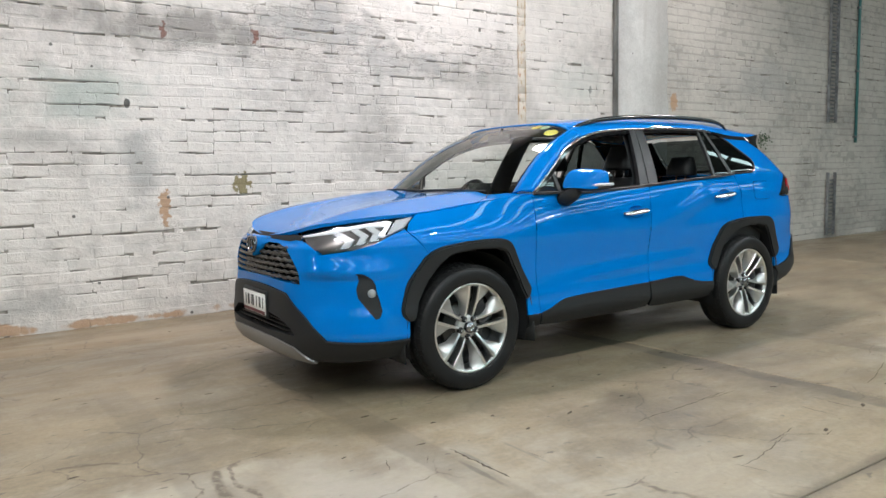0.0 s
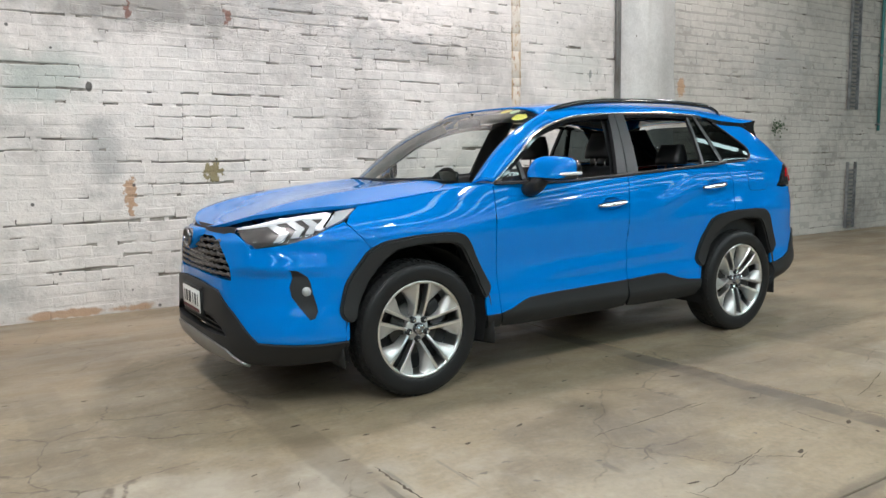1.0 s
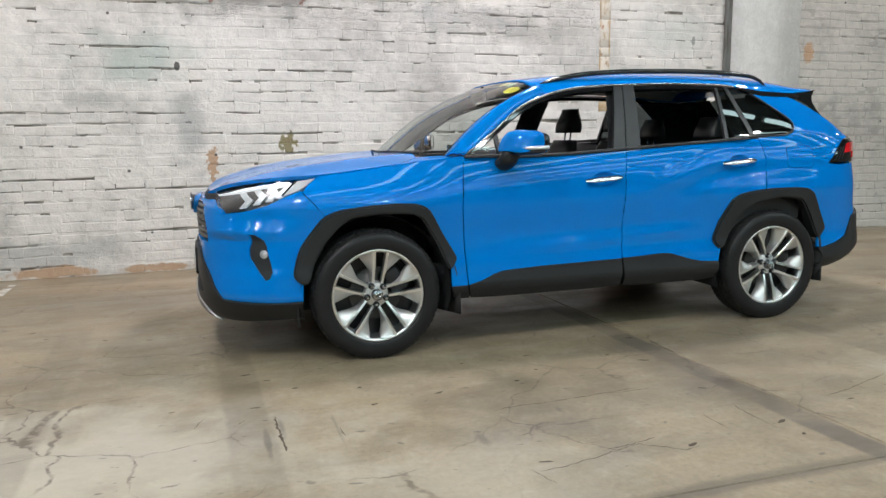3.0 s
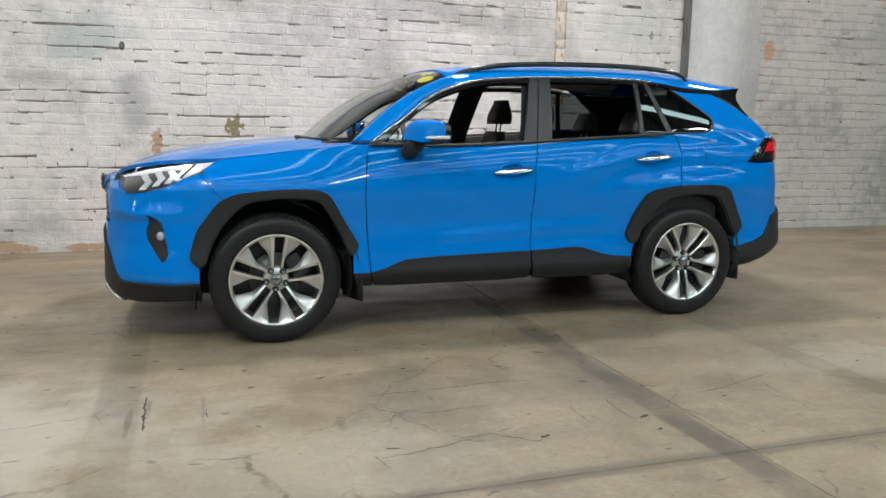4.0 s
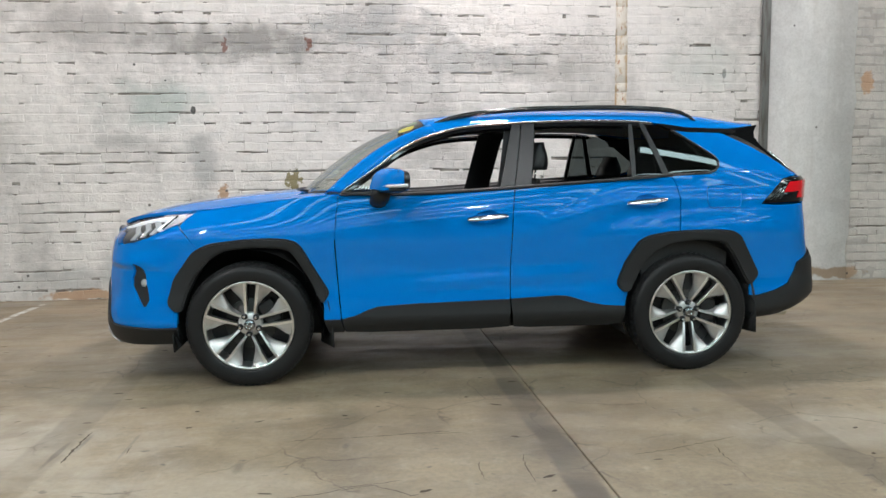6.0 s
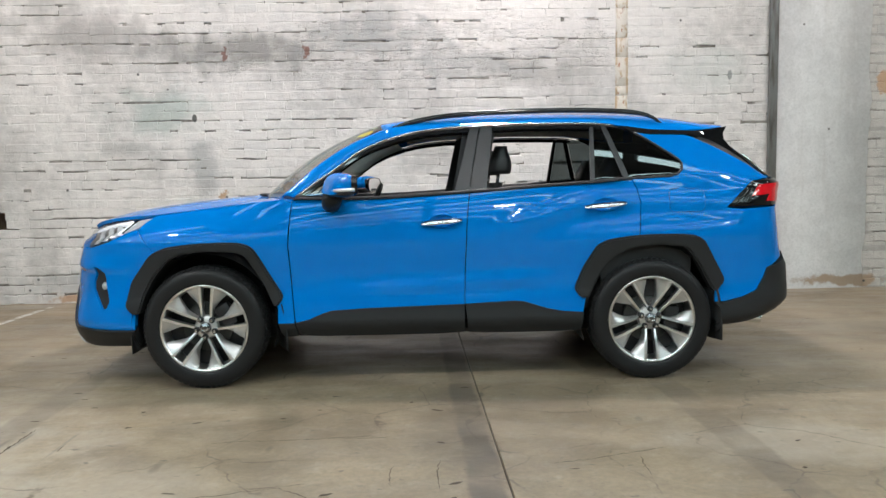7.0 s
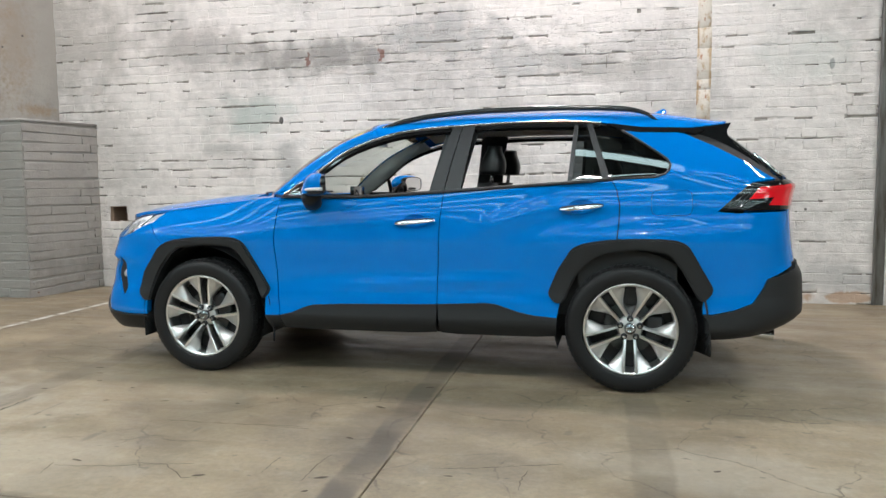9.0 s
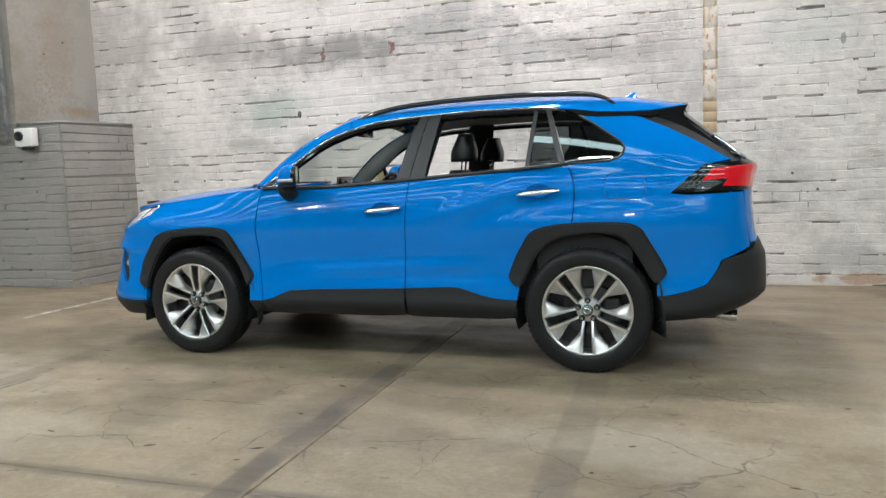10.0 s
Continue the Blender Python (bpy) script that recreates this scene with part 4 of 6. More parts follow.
def panel(name, outline, fn, mat, parent, holes=(), res=0.03, depth=0.014, lift=0.0, label="", far=False, centred=False):
    """A curved sheet: the outline, filled with a fine net, laid on fn(u, v) -> (x, half-width, z), with turned-in edges.
    lift raises it off the surface."""
    loops = [densify(list(outline), res)] + [densify(list(h), res) for h in holes]
    pts, edges = [], []
    for lp in loops:
        base = len(pts)
        pts += lp
        edges += [(base + i, base + (i + 1) % len(lp)) for i in range(len(lp))]
    ring = np.array(pts)
    lo, hi = ring.min(0), ring.max(0)
    gu, gv = np.meshgrid(np.arange(lo[0] + res * 0.37, hi[0], res), np.arange(lo[1] + res * 0.41, hi[1], res))
    gu, gv = gu.ravel(), gv.ravel()
    keep = within(gu, gv, loops[0])
    for lp in loops[1:]:
        keep &= ~within(gu, gv, lp)
    gu, gv = gu[keep], gv[keep]
    if len(gu):
        d = np.min(np.hypot(gu[:, None] - ring[None, :, 0], gv[:, None] - ring[None, :, 1]), axis=1)
        gu, gv = gu[d > res * 0.5], gv[d > res * 0.5]
    allp = [Vector(p) for p in pts] + [Vector(p) for p in zip(gu, gv)]
    vs, _, faces, *_ = geometry.delaunay_2d_cdt(allp, edges, [], 0, 1e-7)
    cen = np.array([[sum(vs[i][k] for i in f) / len(f) for k in (0, 1)] for f in faces])
    ok = within(cen[:, 0], cen[:, 1], loops[0])
    for lp in loops[1:]:
        ok &= ~within(cen[:, 0], cen[:, 1], lp)
    faces = [tuple(f) for f, o in zip(faces, ok) if o]
    e = 0.004
    P, N = [], []
    for v in vs:
        a, b = v
        p = Vector(fn(a, b))
        du = Vector(fn(a + e, b)) - Vector(fn(a - e, b))
        dv = Vector(fn(a, b + e)) - Vector(fn(a, b - e))
        n = du.cross(dv)
        n = n.normalized() if n.length > 1e-12 else Vector((0, 1, 0))
        P.append(p)
        N.append(n)
    # outward: away from the car's middle
    if sum(n.dot(p - Vector((0.1, 0, 0.75))) for n, p in zip(N, P)) < 0:
        N = [-n for n in N]
    sign = 1 if far else -1
    P = [(p + n * lift) for p, n in zip(P, N)]
    V = [(p.x, sign * p.y, p.z) for p in P]
    NN = [(n.x, sign * n.y, n.z) for n in N]
    out = []
    for f in faces:
        a, b, c = (Vector(V[i]) for i in f[:3])
        out.append(f if (b - a).cross(c - a).dot(Vector(NN[f[0]])) >= 0 else f[::-1])
    count = {}
    for f in out:
        for i in range(len(f)):
            k = (f[i], f[(i + 1) % len(f)])
            count[k] = 1
    if depth:
        rim = [k for k in count if (k[1], k[0]) not in count]
        ids = {}
        for a, b in rim:
            for i in (a, b):
                if i not in ids:
                    ids[i] = (len(V), len(V) + 1)
                    V.append(V[i])
                    q = P[i] - N[i] * depth
                    V.append((q.x, sign * q.y, q.z))
                    NN += [(0, 0, 0), (0, 0, 0)]
            out.append((ids[b][0], ids[a][0], ids[a][1], ids[b][1]))
    me = bpy.data.meshes.new(name)
    me.from_pydata(V, [], out)
    me.polygons.foreach_set("use_smooth", [True] * len(me.polygons))
    me.update()
    me.normals_split_custom_set_from_vertices(NN)
    me.materials.append(mat)
    ob = new(name, me)
    ob.parent = parent
    if label:
        ob["label"] = label
    return ob


def both(name, outline, fn, mat, parent, **more):
    return [panel(name, outline, fn, mat, parent, far=f, **more) for f in (False, True)]


def sheet(name, rows, mat, parent, label="", thick=0.0, closed=False, outward=False):
    """A smooth sheet through rows of points."""
    bm = bmesh.new()
    grid = [[bm.verts.new(p) for p in r] for r in rows]
    for a, b in zip(grid, grid[1:]):
        m = len(a)
        for i in range(m if closed else m - 1):
            bm.faces.new((a[i], a[(i + 1) % m], b[(i + 1) % m], b[i]))
    if outward:
        bm.normal_update()
        if sum(f.normal.dot(f.calc_center_median() - Vector((0.3, 0, 0.6))) for f in bm.faces) < 0:
            bmesh.ops.reverse_faces(bm, faces=bm.faces)
    if thick:
        bmesh.ops.recalc_face_normals(bm, faces=bm.faces)
        bmesh.ops.solidify(bm, geom=bm.faces[:], thickness=thick)
    return part(name, bm, mat, parent, label)


# ---- car materials ----
blue, nt, b = material("blue_car_paint", (0.0, 0.17, 0.66), 0.4, 0.0, 1.0)
plug(nt, b.inputs["Specular IOR Level"], 0.0)
plug(nt, b.inputs["Coat Roughness"], 0.025)
plug(nt, b.inputs["Coat IOR"], 1.37)
flakes = grain(nt, own(nt), 900.0, 1)
plug(nt, b.inputs["Base Color"], mix(nt, span(nt, flakes, 0.3, 0.7), (0.0, 0.152, 0.515), (0.0, 0.186, 0.60)))
clad, nt, b = material("black_textured_plastic", (0.020, 0.0207, 0.0218), 0.50)
plug(nt, b.inputs["Specular IOR Level"], 0.28)
bump(nt, b, grain(nt, own(nt), 700.0, 2), 0.25, 0.0006)
gloss, nt, b = material("gloss_black_trim", (0.008, 0.008, 0.009), 0.08, 0.0, 0.5)
bronze, nt, b = material("grey_bronze_plastic", (0.085, 0.080, 0.074), 0.36, 0.2)
satin, nt, b = material("satin_black_pillar", (0.013, 0.0135, 0.015), 0.42)
chrome, nt, b = material("chrome", (0.90, 0.91, 0.92), 0.12, 1.0)
silver, nt, b = material("silver_plastic", (0.30, 0.30, 0.30), 0.38, 0.6)
dark_chrome, nt, b = material("dark_chrome", (0.30, 0.31, 0.33), 0.15, 1.0)
tyre_rubber, nt, b = material("tyre_rubber", (0.014, 0.014, 0.0145), 0.45)
plug(nt, b.inputs["Specular IOR Level"], 0.22)
bump(nt, b, grain(nt, own(nt), 160.0, 3), 0.25, 0.001)
rim_metal, nt, b = material("machined_alloy", (0.80, 0.79, 0.78), 0.30, 1.0)
wing_metal, nt, b = material("satin_alloy", (0.58, 0.57, 0.56), 0.40, 0.8)
rim_dark, nt, b = material("dark_alloy", (0.035, 0.035, 0.037), 0.4, 0.7)
brake, nt, b = material("brake_metal", (0.07, 0.068, 0.065), 0.5, 0.9)
under, nt, b = material("underbody_black", (0.01, 0.01, 0.011), 0.8)
cloth, nt, b = material("black_leather", (0.014, 0.014, 0.015), 0.42)
bump(nt, b, grain(nt, own(nt), 140.0, 4), 0.3, 0.001)
lining, nt, b = material("grey_headlining", (0.74, 0.74, 0.70), 0.9)
pillar_cloth, nt, b = material("pale_pillar_lining", (0.86, 0.86, 0.82), 0.85)
dash_mat, nt, b = material("dark_dashboard", (0.02, 0.02, 0.022), 0.6)
white_paper, nt, b = material("white_plate", (0.78, 0.78, 0.76), 0.4)
ink, nt, b = material("black_ink", (0.012, 0.012, 0.012), 0.5)
yellow, nt, b = material("yellow_sticker", (0.80, 0.66, 0.02), 0.5)
mint, nt, b = material("green_sticker", (0.45, 0.68, 0.35), 0.5)


def glass_material(name, tint, base=0.05):
    m = bpy.data.materials.new(name)
    m.use_nodes = True
    nt = m.node_tree
    nt.nodes.clear()
    out = nt.nodes.new("ShaderNodeOutputMaterial")
    t = nt.nodes.new("ShaderNodeBsdfTransparent")
    t.inputs[0].default_value = (*tint, 1)
    g = nt.nodes.new("ShaderNodeBsdfGlossy")
    g.inputs["Roughness"].default_value = 0.01
    lw = nt.nodes.new("ShaderNodeLayerWeight")
    lw.inputs[0].default_value = 0.5
    mx = nt.nodes.new("ShaderNodeMixShader")
    gloss_part = calc(nt, "MULTIPLY_ADD", calc(nt, "POWER", lw.outputs["Facing"], 5.0), 1.0 - base, base)
    nt.links.new(gloss_part, mx.inputs[0])
    nt.links.new(t.outputs[0], mx.inputs[1])
    nt.links.new(g.outputs[0], mx.inputs[2])
    nt.links.new(mx.outputs[0], out.inputs[0])
    m.diffuse_color = (*tint, 0.4)
    return m


clear = glass_material("clear_glass", (0.86, 0.90, 0.88))
screen_glass = glass_material("windscreen_glass", (0.74, 0.79, 0.76), 0.085)
privacy = glass_material("privacy_glass", (0.10, 0.12, 0.12), 0.085)
lens = glass_material("lamp_lens", (0.93, 0.94, 0.95))
red_lens, nt, b = material("red_lamp_lens", (0.55, 0.006, 0.012), 0.08, 0.0, 1.0)
plug(nt, b.inputs["Emission Color"], (0.9, 0.02, 0.03))
plug(nt, b.inputs["Emission Strength"], 0.18)
drl, nt, b = material("white_light_guide", (0.85, 0.87, 0.9), 0.15)
plug(nt, b.inputs["Emission Color"], (0.95, 0.97, 1.0))
plug(nt, b.inputs["Emission Strength"], 0.65)
bowl, nt, b = material("lamp_bowl", (0.11, 0.105, 0.10), 0.3, 0.6)
fog_glass, nt, b = material("fog_lens", (0.42, 0.43, 0.43), 0.2, 0.3)
lamp_silver, nt, b = material("lamp_reflector", (0.72, 0.73, 0.74), 0.28, 0.35)


# ---- the car ----
car = thing("car", "bright blue compact sport utility car, windows lowered, parked on concrete", "car", (0, 0.905, 0))

ARCH_F = [(-0.905, 0.48), (-0.965, 0.655), (-1.065, 0.81), (-1.135, 0.842), (-1.35, 0.850), (-1.52, 0.830), (-1.60, 0.785), (-1.70, 0.665), (-1.755, 0.54), (-1.76, 0.46)]
ARCH_R = [(0.945, 0.49), (0.98, 0.670), (1.065, 0.785), (1.14, 0.823), (1.355, 0.850), (1.57, 0.835), (1.645, 0.765), (1.690, 0.685), (1.745, 0.570), (1.735, 0.50)]
SILL = [(-0.800, 0.387), (-0.719, 0.407), (-0.640, 0.440), (-0.585, 0.456), (-0.382, 0.467), (0.213, 0.480), (0.505, 0.494), (0.57, 0.490), (0.640, 0.468),
        (0.713, 0.445), (0.80, 0.428), (0.930, 0.418)]
G = 0.0028


def belt(x0, x1, drop=0.010, step=0.06):
    n = max(1, int(abs(x1 - x0) / step))
    return [(x0 + (x1 - x0) * k / n, EDGE_Z(x0 + (x1 - x0) * k / n) - drop) for k in range(n + 1)]


# doors
sill_f = [p for p in SILL if p[0] < 0.21]
sill_r = [p for p in SILL if p[0] > 0.22]
front_door_out = sill_f + [(0.2165 - G, 0.480), (0.220 - G, 0.651), (0.238 - G, 0.994), (0.255 - G, EDGE_Z(0.255) - 0.01)] + belt(0.2, -0.78) + [
    (-0.808, 1.118), (-0.823 + G, 0.984), (-0.833 + G, 0.849), (-0.818 + G, 0.576)]
rear_door_out = [(0.2165 + G, 0.481)] + sill_r + ARCH_R[:4] + [(1.262 - G, 0.838), (1.277 - G, 0.97), (1.280 - G, 1.073), (1.262 - G, 1.16), (1.235, EDGE_Z(1.235) - 0.01)] + belt(
    1.18, 0.30) + [(0.255 + G, EDGE_Z(0.255) - 0.01), (0.238 + G, 0.994), (0.220 + G, 0.651)]
doors = {}
# hollows behind the handles
CUP_AT = {"front_door": (0.088, 0.977), "rear_door": (1.072, 1.060)}
CUPS = {k: [(cx + 0.080 * math.cos(a), cz + 0.042 * math.sin(a)) for a in np.linspace(0, 2 * math.pi, 25)[:-1]] for k, (cx, cz) in CUP_AT.items()}
for name, out in (("front_door", front_door_out), ("rear_door", rear_door_out)):
    doors[name] = both(name, out, lambda x, z: (x, side(x, z), z), blue, car, res=0.026, holes=[CUPS[name]])
    both("door_backing", out, lambda x, z: (x, side(x, z), z), dash_mat, car, res=0.06, lift=-0.030, depth=0)
# wing
wing = [(-0.905, 0.385), (-0.804 - G, 0.385), (-0.819 - G, 0.576), (-0.834 - G, 0.849), (-0.824 - G, 0.984), (-0.809 - G, 1.118)] + [
    (x, EDGE_Z(x) - 0.004) for x in np.linspace(-0.86, -1.64, 14)] + [(-1.70, 0.995), (-1.732, 0.955), (-1.69, 0.905), (-1.605, 0.80)] + ARCH_F[5::-1]
both("front_fender", wing, lambda x, z: (x, side(x, z), z), blue, car, res=0.026)
# quarter panel, from the rear door to the tailgate
rear_edge = [(back(0.66, z) - 0.002, z) for z in (0.50, 0.56, 0.64, 0.72, 0.80, 0.90, 1.0, 1.028)]
lamp_out = [(1.805, 1.032), (1.90, 1.115), (1.965, 1.172), (1.995, 1.190), (2.10, 1.208), (2.13, 1.210)]
glass_tail = [(1.228, 1.212), (1.48, 1.222), (1.53, 1.238), (1.556, 1.265), (1.563, 1.300), (1.545, 1.330), (1.497, 1.368), (1.369, 1.458), (1.30, 1.498)]
quarter = ARCH_R[3:] + [(1.735, 0.462), (1.787, 0.462), (1.90, 0.487), (2.0, 0.527), (2.05, 0.60), (2.075, 0.655)] + [p for p in rear_edge if p[1] > 0.66] + [
    (1.90, 1.022)] + lamp_out + [(2.105, 1.222), (2.06, 1.250), (1.95, 1.318), (1.80, 1.398), (1.64, 1.472), (1.60, 1.480), (1.40, 1.485)] + glass_tail[::-1] + [
    (1.238 + G, 1.205), (1.263 + G, 1.16), (1.281 + G, 1.073), (1.278 + G, 0.97), (1.263 + G, 0.838)]
both("quarter_panel", quarter, lambda x, z: (x, side(x, z), z), blue, car, res=0.026)
both("quarter_backing", quarter, lambda x, z: (x, side(x, z), z), dash_mat, car, res=0.06, lift=-0.030, depth=0)


def round_box(x0, x1, z0, z1, r):
    return [(cx + r * math.cos(a), cz + r * math.sin(a)) for cx, cz, a0 in ((x1 - r, z0 + r, -90), (x1 - r, z1 - r, 0), (x0 + r, z1 - r, 90), (x0 + r, z0 + r, 180))
            for a in (math.radians(a0 + 22.5 * k) for k in range(5))]


# dark sheet just proud of the paint stands for shade round the flap
groove = round_box(1.4535, 1.6735, 1.0095, 1.1525, 0.036)
panel("flap_groove", groove, lambda x, z: (x, side(x, z), z), gloss, car, res=0.03, lift=0.0008, depth=0.002)
flap = round_box(1.456, 1.671, 1.012, 1.150, 0.034)
fuel_flap = panel("fuel_flap", flap, lambda x, z: (x, side(x, z), z), blue, car, res=0.03, lift=0.0022, depth=0.006)

# sill cladding on each door and behind the wing
low = lambda x, z: (x, side(x, z), z)
for name, top, x0, x1 in (("front_door_cladding", sill_f + [(0.2165 - G, 0.480)], -0.80, 0.2165 - G), ("rear_door_cladding", [(0.2165 + G, 0.481)] + sill_r, 0.2165 + G, 0.93)):
    out = [(a, z - 0.001) for a, z in top] + [(x1, 0.395), (x1 - 0.005, 0.31)] + [(x1 + (x0 - x1) * k / 6, 0.300) for k in range(1, 6)] + [(x0 + 0.02, 0.308)]
    both(name, out, low, clad, car, res=0.03, lift=0.007, depth=0.03)
both("sill_end", [(-0.905, 0.383), (-0.808, 0.383), (-0.788, 0.305), (-0.88, 0.305)], low, clad, car, res=0.03, lift=0.006, depth=0.03)

# arch flares
flare_f = [(-1.772, 0.455), (-1.812, 0.505), (-1.768, 0.655), (-1.652, 0.808), (-1.60, 0.838), (-1.545, 0.858), (-1.383, 0.875), (-1.22, 0.880), (-1.118, 0.876), (-1.052, 0.855),
           (-1.02, 0.815), (-0.955, 0.695), (-0.866, 0.546), (-0.905, 0.487), (-0.925, 0.49), (-0.987, 0.631), (-1.075, 0.778), (-1.10, 0.803), (-1.152, 0.820), (-1.317, 0.828), (-1.483, 0.810),
           (-1.549, 0.768), (-1.633, 0.672), (-1.691, 0.565), (-1.725, 0.455)]
flare_r = [(0.918, 0.503), (0.876, 0.556), (0.932, 0.693), (1.012, 0.822), (1.079, 0.855), (1.20, 0.874), (1.32, 0.882), (1.50, 0.882), (1.598, 0.874), (1.655, 0.845), (1.747, 0.683), (1.795, 0.596),
           (1.747, 0.530), (1.715, 0.535), (1.624, 0.699), (1.56, 0.785), (1.525, 0.805), (1.392, 0.823), (1.202, 0.798), (1.117, 0.755), (1.034, 0.658), (0.965, 0.505)]
for out in (flare_f, flare_r):
    for trim in both("wheel_arch_trim", soft_corners(out, 0.028), low, clad, car, res=0.024, lift=0.012, depth=0.06):
        panel("trim_face", soft_corners(inset(out, 0.011), 0.024), low, clad, trim, res=0.024, lift=0.022, depth=0.012, far=trim.data.vertices[0].co.y > 0)

# bonnet
bonnet = [(front(s, 0.945) + 0.012, s) for s in (0.0, 0.1, 0.2, 0.3, 0.40)] + [(-2.055, 0.545), (-2.01, 0.590), (-1.92, 0.655), (-1.83, 0.705), (-1.72, 0.748), (-1.63, 0.772)] + [
    (x, EDGE_S(x) - 0.006) for x in np.linspace(-1.55, -1.22, 5)] + [(-1.12, 0.745), (-1.05, 0.68), (-1.03, 0.50), (-1.06, 0.25), (-1.07, 0.0)]
bonnet = bonnet + [(x, -s) for x, s in reversed(bonnet) if s > 0.001]
panel("hood", bonnet, lambda x, s: (x, s, hood(x, s)), blue, car, res=0.03, depth=0.02)
# wing tops beside the windscreen foot
both("cowl_corner", [(-1.21, EDGE_S(-1.21)), (-1.0, EDGE_S(-1.0)), (-0.80, EDGE_S(-0.80)), (-0.80, 0.735), (-0.93, 0.70), (-1.04, 0.682), (-1.11, 0.748)],
     lambda x, s: (x, s, hood(x, s) + 0.0), blue, car, res=0.03, depth=0.01)

# front bumper: painted upper part with the grille opening and lamp recesses
grille_half = by_s((0.0, 0.885), (0.15, 0.887), (0.27, 0.886), (0.375, 0.862), (0.44, 0.80), (0.495, 0.740), (0.505, 0.668), (0.30, 0.676), (0.12, 0.682), (0.0, 0.683))
# the near half runs from the middle line outwards and back
top_half = by_s((0.0, 0.918), (0.12, 0.916), (0.18, 0.908), (0.36, 0.899), (0.40, 0.906), (0.45, 0.903), (0.60, 0.832)) + by_x((-2.02, 0.858), (-1.921, 0.888), (-1.823, 0.933), (-1.740, 0.962), (-1.7335, 0.949), (-1.692, 0.902),
    (-1.608, 0.799), (-1.70, 0.665), (-1.755, 0.54), (-1.76, 0.362), (-1.9, 0.362)) + by_s((0.70, 0.374), (0.605, 0.457), (0.50, 0.535), (0.40, 0.612), (0.20, 0.632), (0.0, 0.636))
fog_out = by_x((-2.034, 0.736), (-1.998, 0.732), (-1.972, 0.668), (-1.936, 0.528), (-1.946, 0.492), (-1.968, 0.486), (-2.062, 0.600), (-2.066, 0.652))


def whole(half):
    return half + [(2 * NOSE_MID - u, z) for u, z in reversed(half[1:-1])]


fog_far = [(2 * NOSE_MID - u, z) for u, z in reversed(fog_out)]
bumper = panel("front_bumper", whole(top_half), wrap, blue, car, holes=[whole(grille_half), fog_out, fog_far], res=0.024, depth=0.05)
# black sheet set behind the lip to stand for shade in the gap
panel("bonnet_gap", whole(by_s((0.0, 0.955), (0.30, 0.953), (0.395, 0.945), (0.41, 0.905), (0.30, 0.895), (0.0, 0.91))), wrap, under, car, res=0.03, lift=-0.025, depth=0)
# black lower bumper, intake and skid plate
low_half = by_s((0.0, 0.634), (0.20, 0.630), (0.40, 0.610), (0.50, 0.533), (0.605, 0.455), (0.70, 0.372)) + by_x((-1.9, 0.360), (-1.762, 0.360), (-1.75, 0.262)) + by_s((0.72, 0.250), (0.575, 0.250),
    (0.49, 0.315), (0.3, 0.335), (0.0, 0.338))
intake = by_s((0.0, 0.487), (0.20, 0.478), (0.34, 0.463), (0.44, 0.425), (0.50, 0.382), (0.30, 0.376), (0.0, 0.374))
lower = panel("lower_bumper", whole(low_half), wrap, clad, car, holes=[whole(intake)], res=0.024, lift=0.012, depth=0.05)
skid = by_s((0.0, 0.345), (0.3, 0.342), (0.485, 0.318), (0.575, 0.246), (0.50, 0.226), (0.3, 0.248), (0.0, 0.262))
panel("skid_plate", whole(skid), wrap, silver, car, res=0.024, lift=0.022, depth=0.03, label="silver skid plate")
panel("intake_mesh", whole(intake), wrap, gloss, car, res=0.03, lift=-0.045, depth=0)
for k, z in enumerate((0.395, 0.42, 0.445)):
    w = 0.50 - 0.09 * k
    panel("intake_bar", whole(by_s((0.0, z + 0.008), (w, z - 0.004), (w, z - 0.010), (0.0, z + 0.0))), wrap, clad, car, res=0.03, lift=-0.02, depth=0.02)
# grille: dark backing with wavy bars
panel("grille_back", whole(grille_half), wrap, gloss, car, res=0.03, lift=-0.045, depth=0)
for k in range(6):
    z0 = 0.698 + 0.033 * k
    w = min(0.495, 0.50 - max(0.0, (z0 - 0.735)) * 0.92)
    bm = bmesh.new()
    rows = []
    n = 56
    for i in range(n + 1):
        s = -w + 2 * w * i / n
        wave = 0.005 * math.sin((s * 2 * math.pi / 0.075) + (math.pi if k % 2 else 0))
        x = front(abs(s), z0) + 0.016
        rows.append([(x, -s, z0 + wave + 0.008), (x - 0.012, -s, z0 + wave + 0.004), (x - 0.012, -s, z0 + wave - 0.006), (x + 0.004, -s, z0 + wave - 0.009)])
    sheet("grille_bar", rows, bronze, car, "grey-bronze wavy grille bar", closed=True)
# round badge, plain, on its blue rise
bx, bz = front(0, 0.868), 0.868
bm = bmesh.new()
tube(bm, [(bx - 0.036, 0.066 * math.cos(a), bz + 0.047 * math.sin(a)) for a in np.linspace(0, 2 * math.pi, 33)], 0.0075, 8, cap=False)
badge = part("badge_ring", bm, dark_chrome, car, "plain dark chrome oval badge")
rows = [[(bx - d, 0.064 * f * math.cos(a), bz + 0.045 * f * math.sin(a)) for a in np.linspace(0, 2 * math.pi, 25)[:-1]] for f, d in ((1.0, -0.01), (1.0, 0.030), (0.9, 0.033), (0.02, 0.034))]
sheet("badge_base", rows, bowl, car, "dark badge field", closed=True)
bm = bmesh.new()
tube(bm, [(bx - 0.036, 0.026 * math.cos(a), bz + 0.036 * math.sin(a)) for a in np.linspace(0, 2 * math.pi, 25)], 0.005, 6, cap=False)
part("inner_ring", bm, dark_chrome, badge)
rows = []
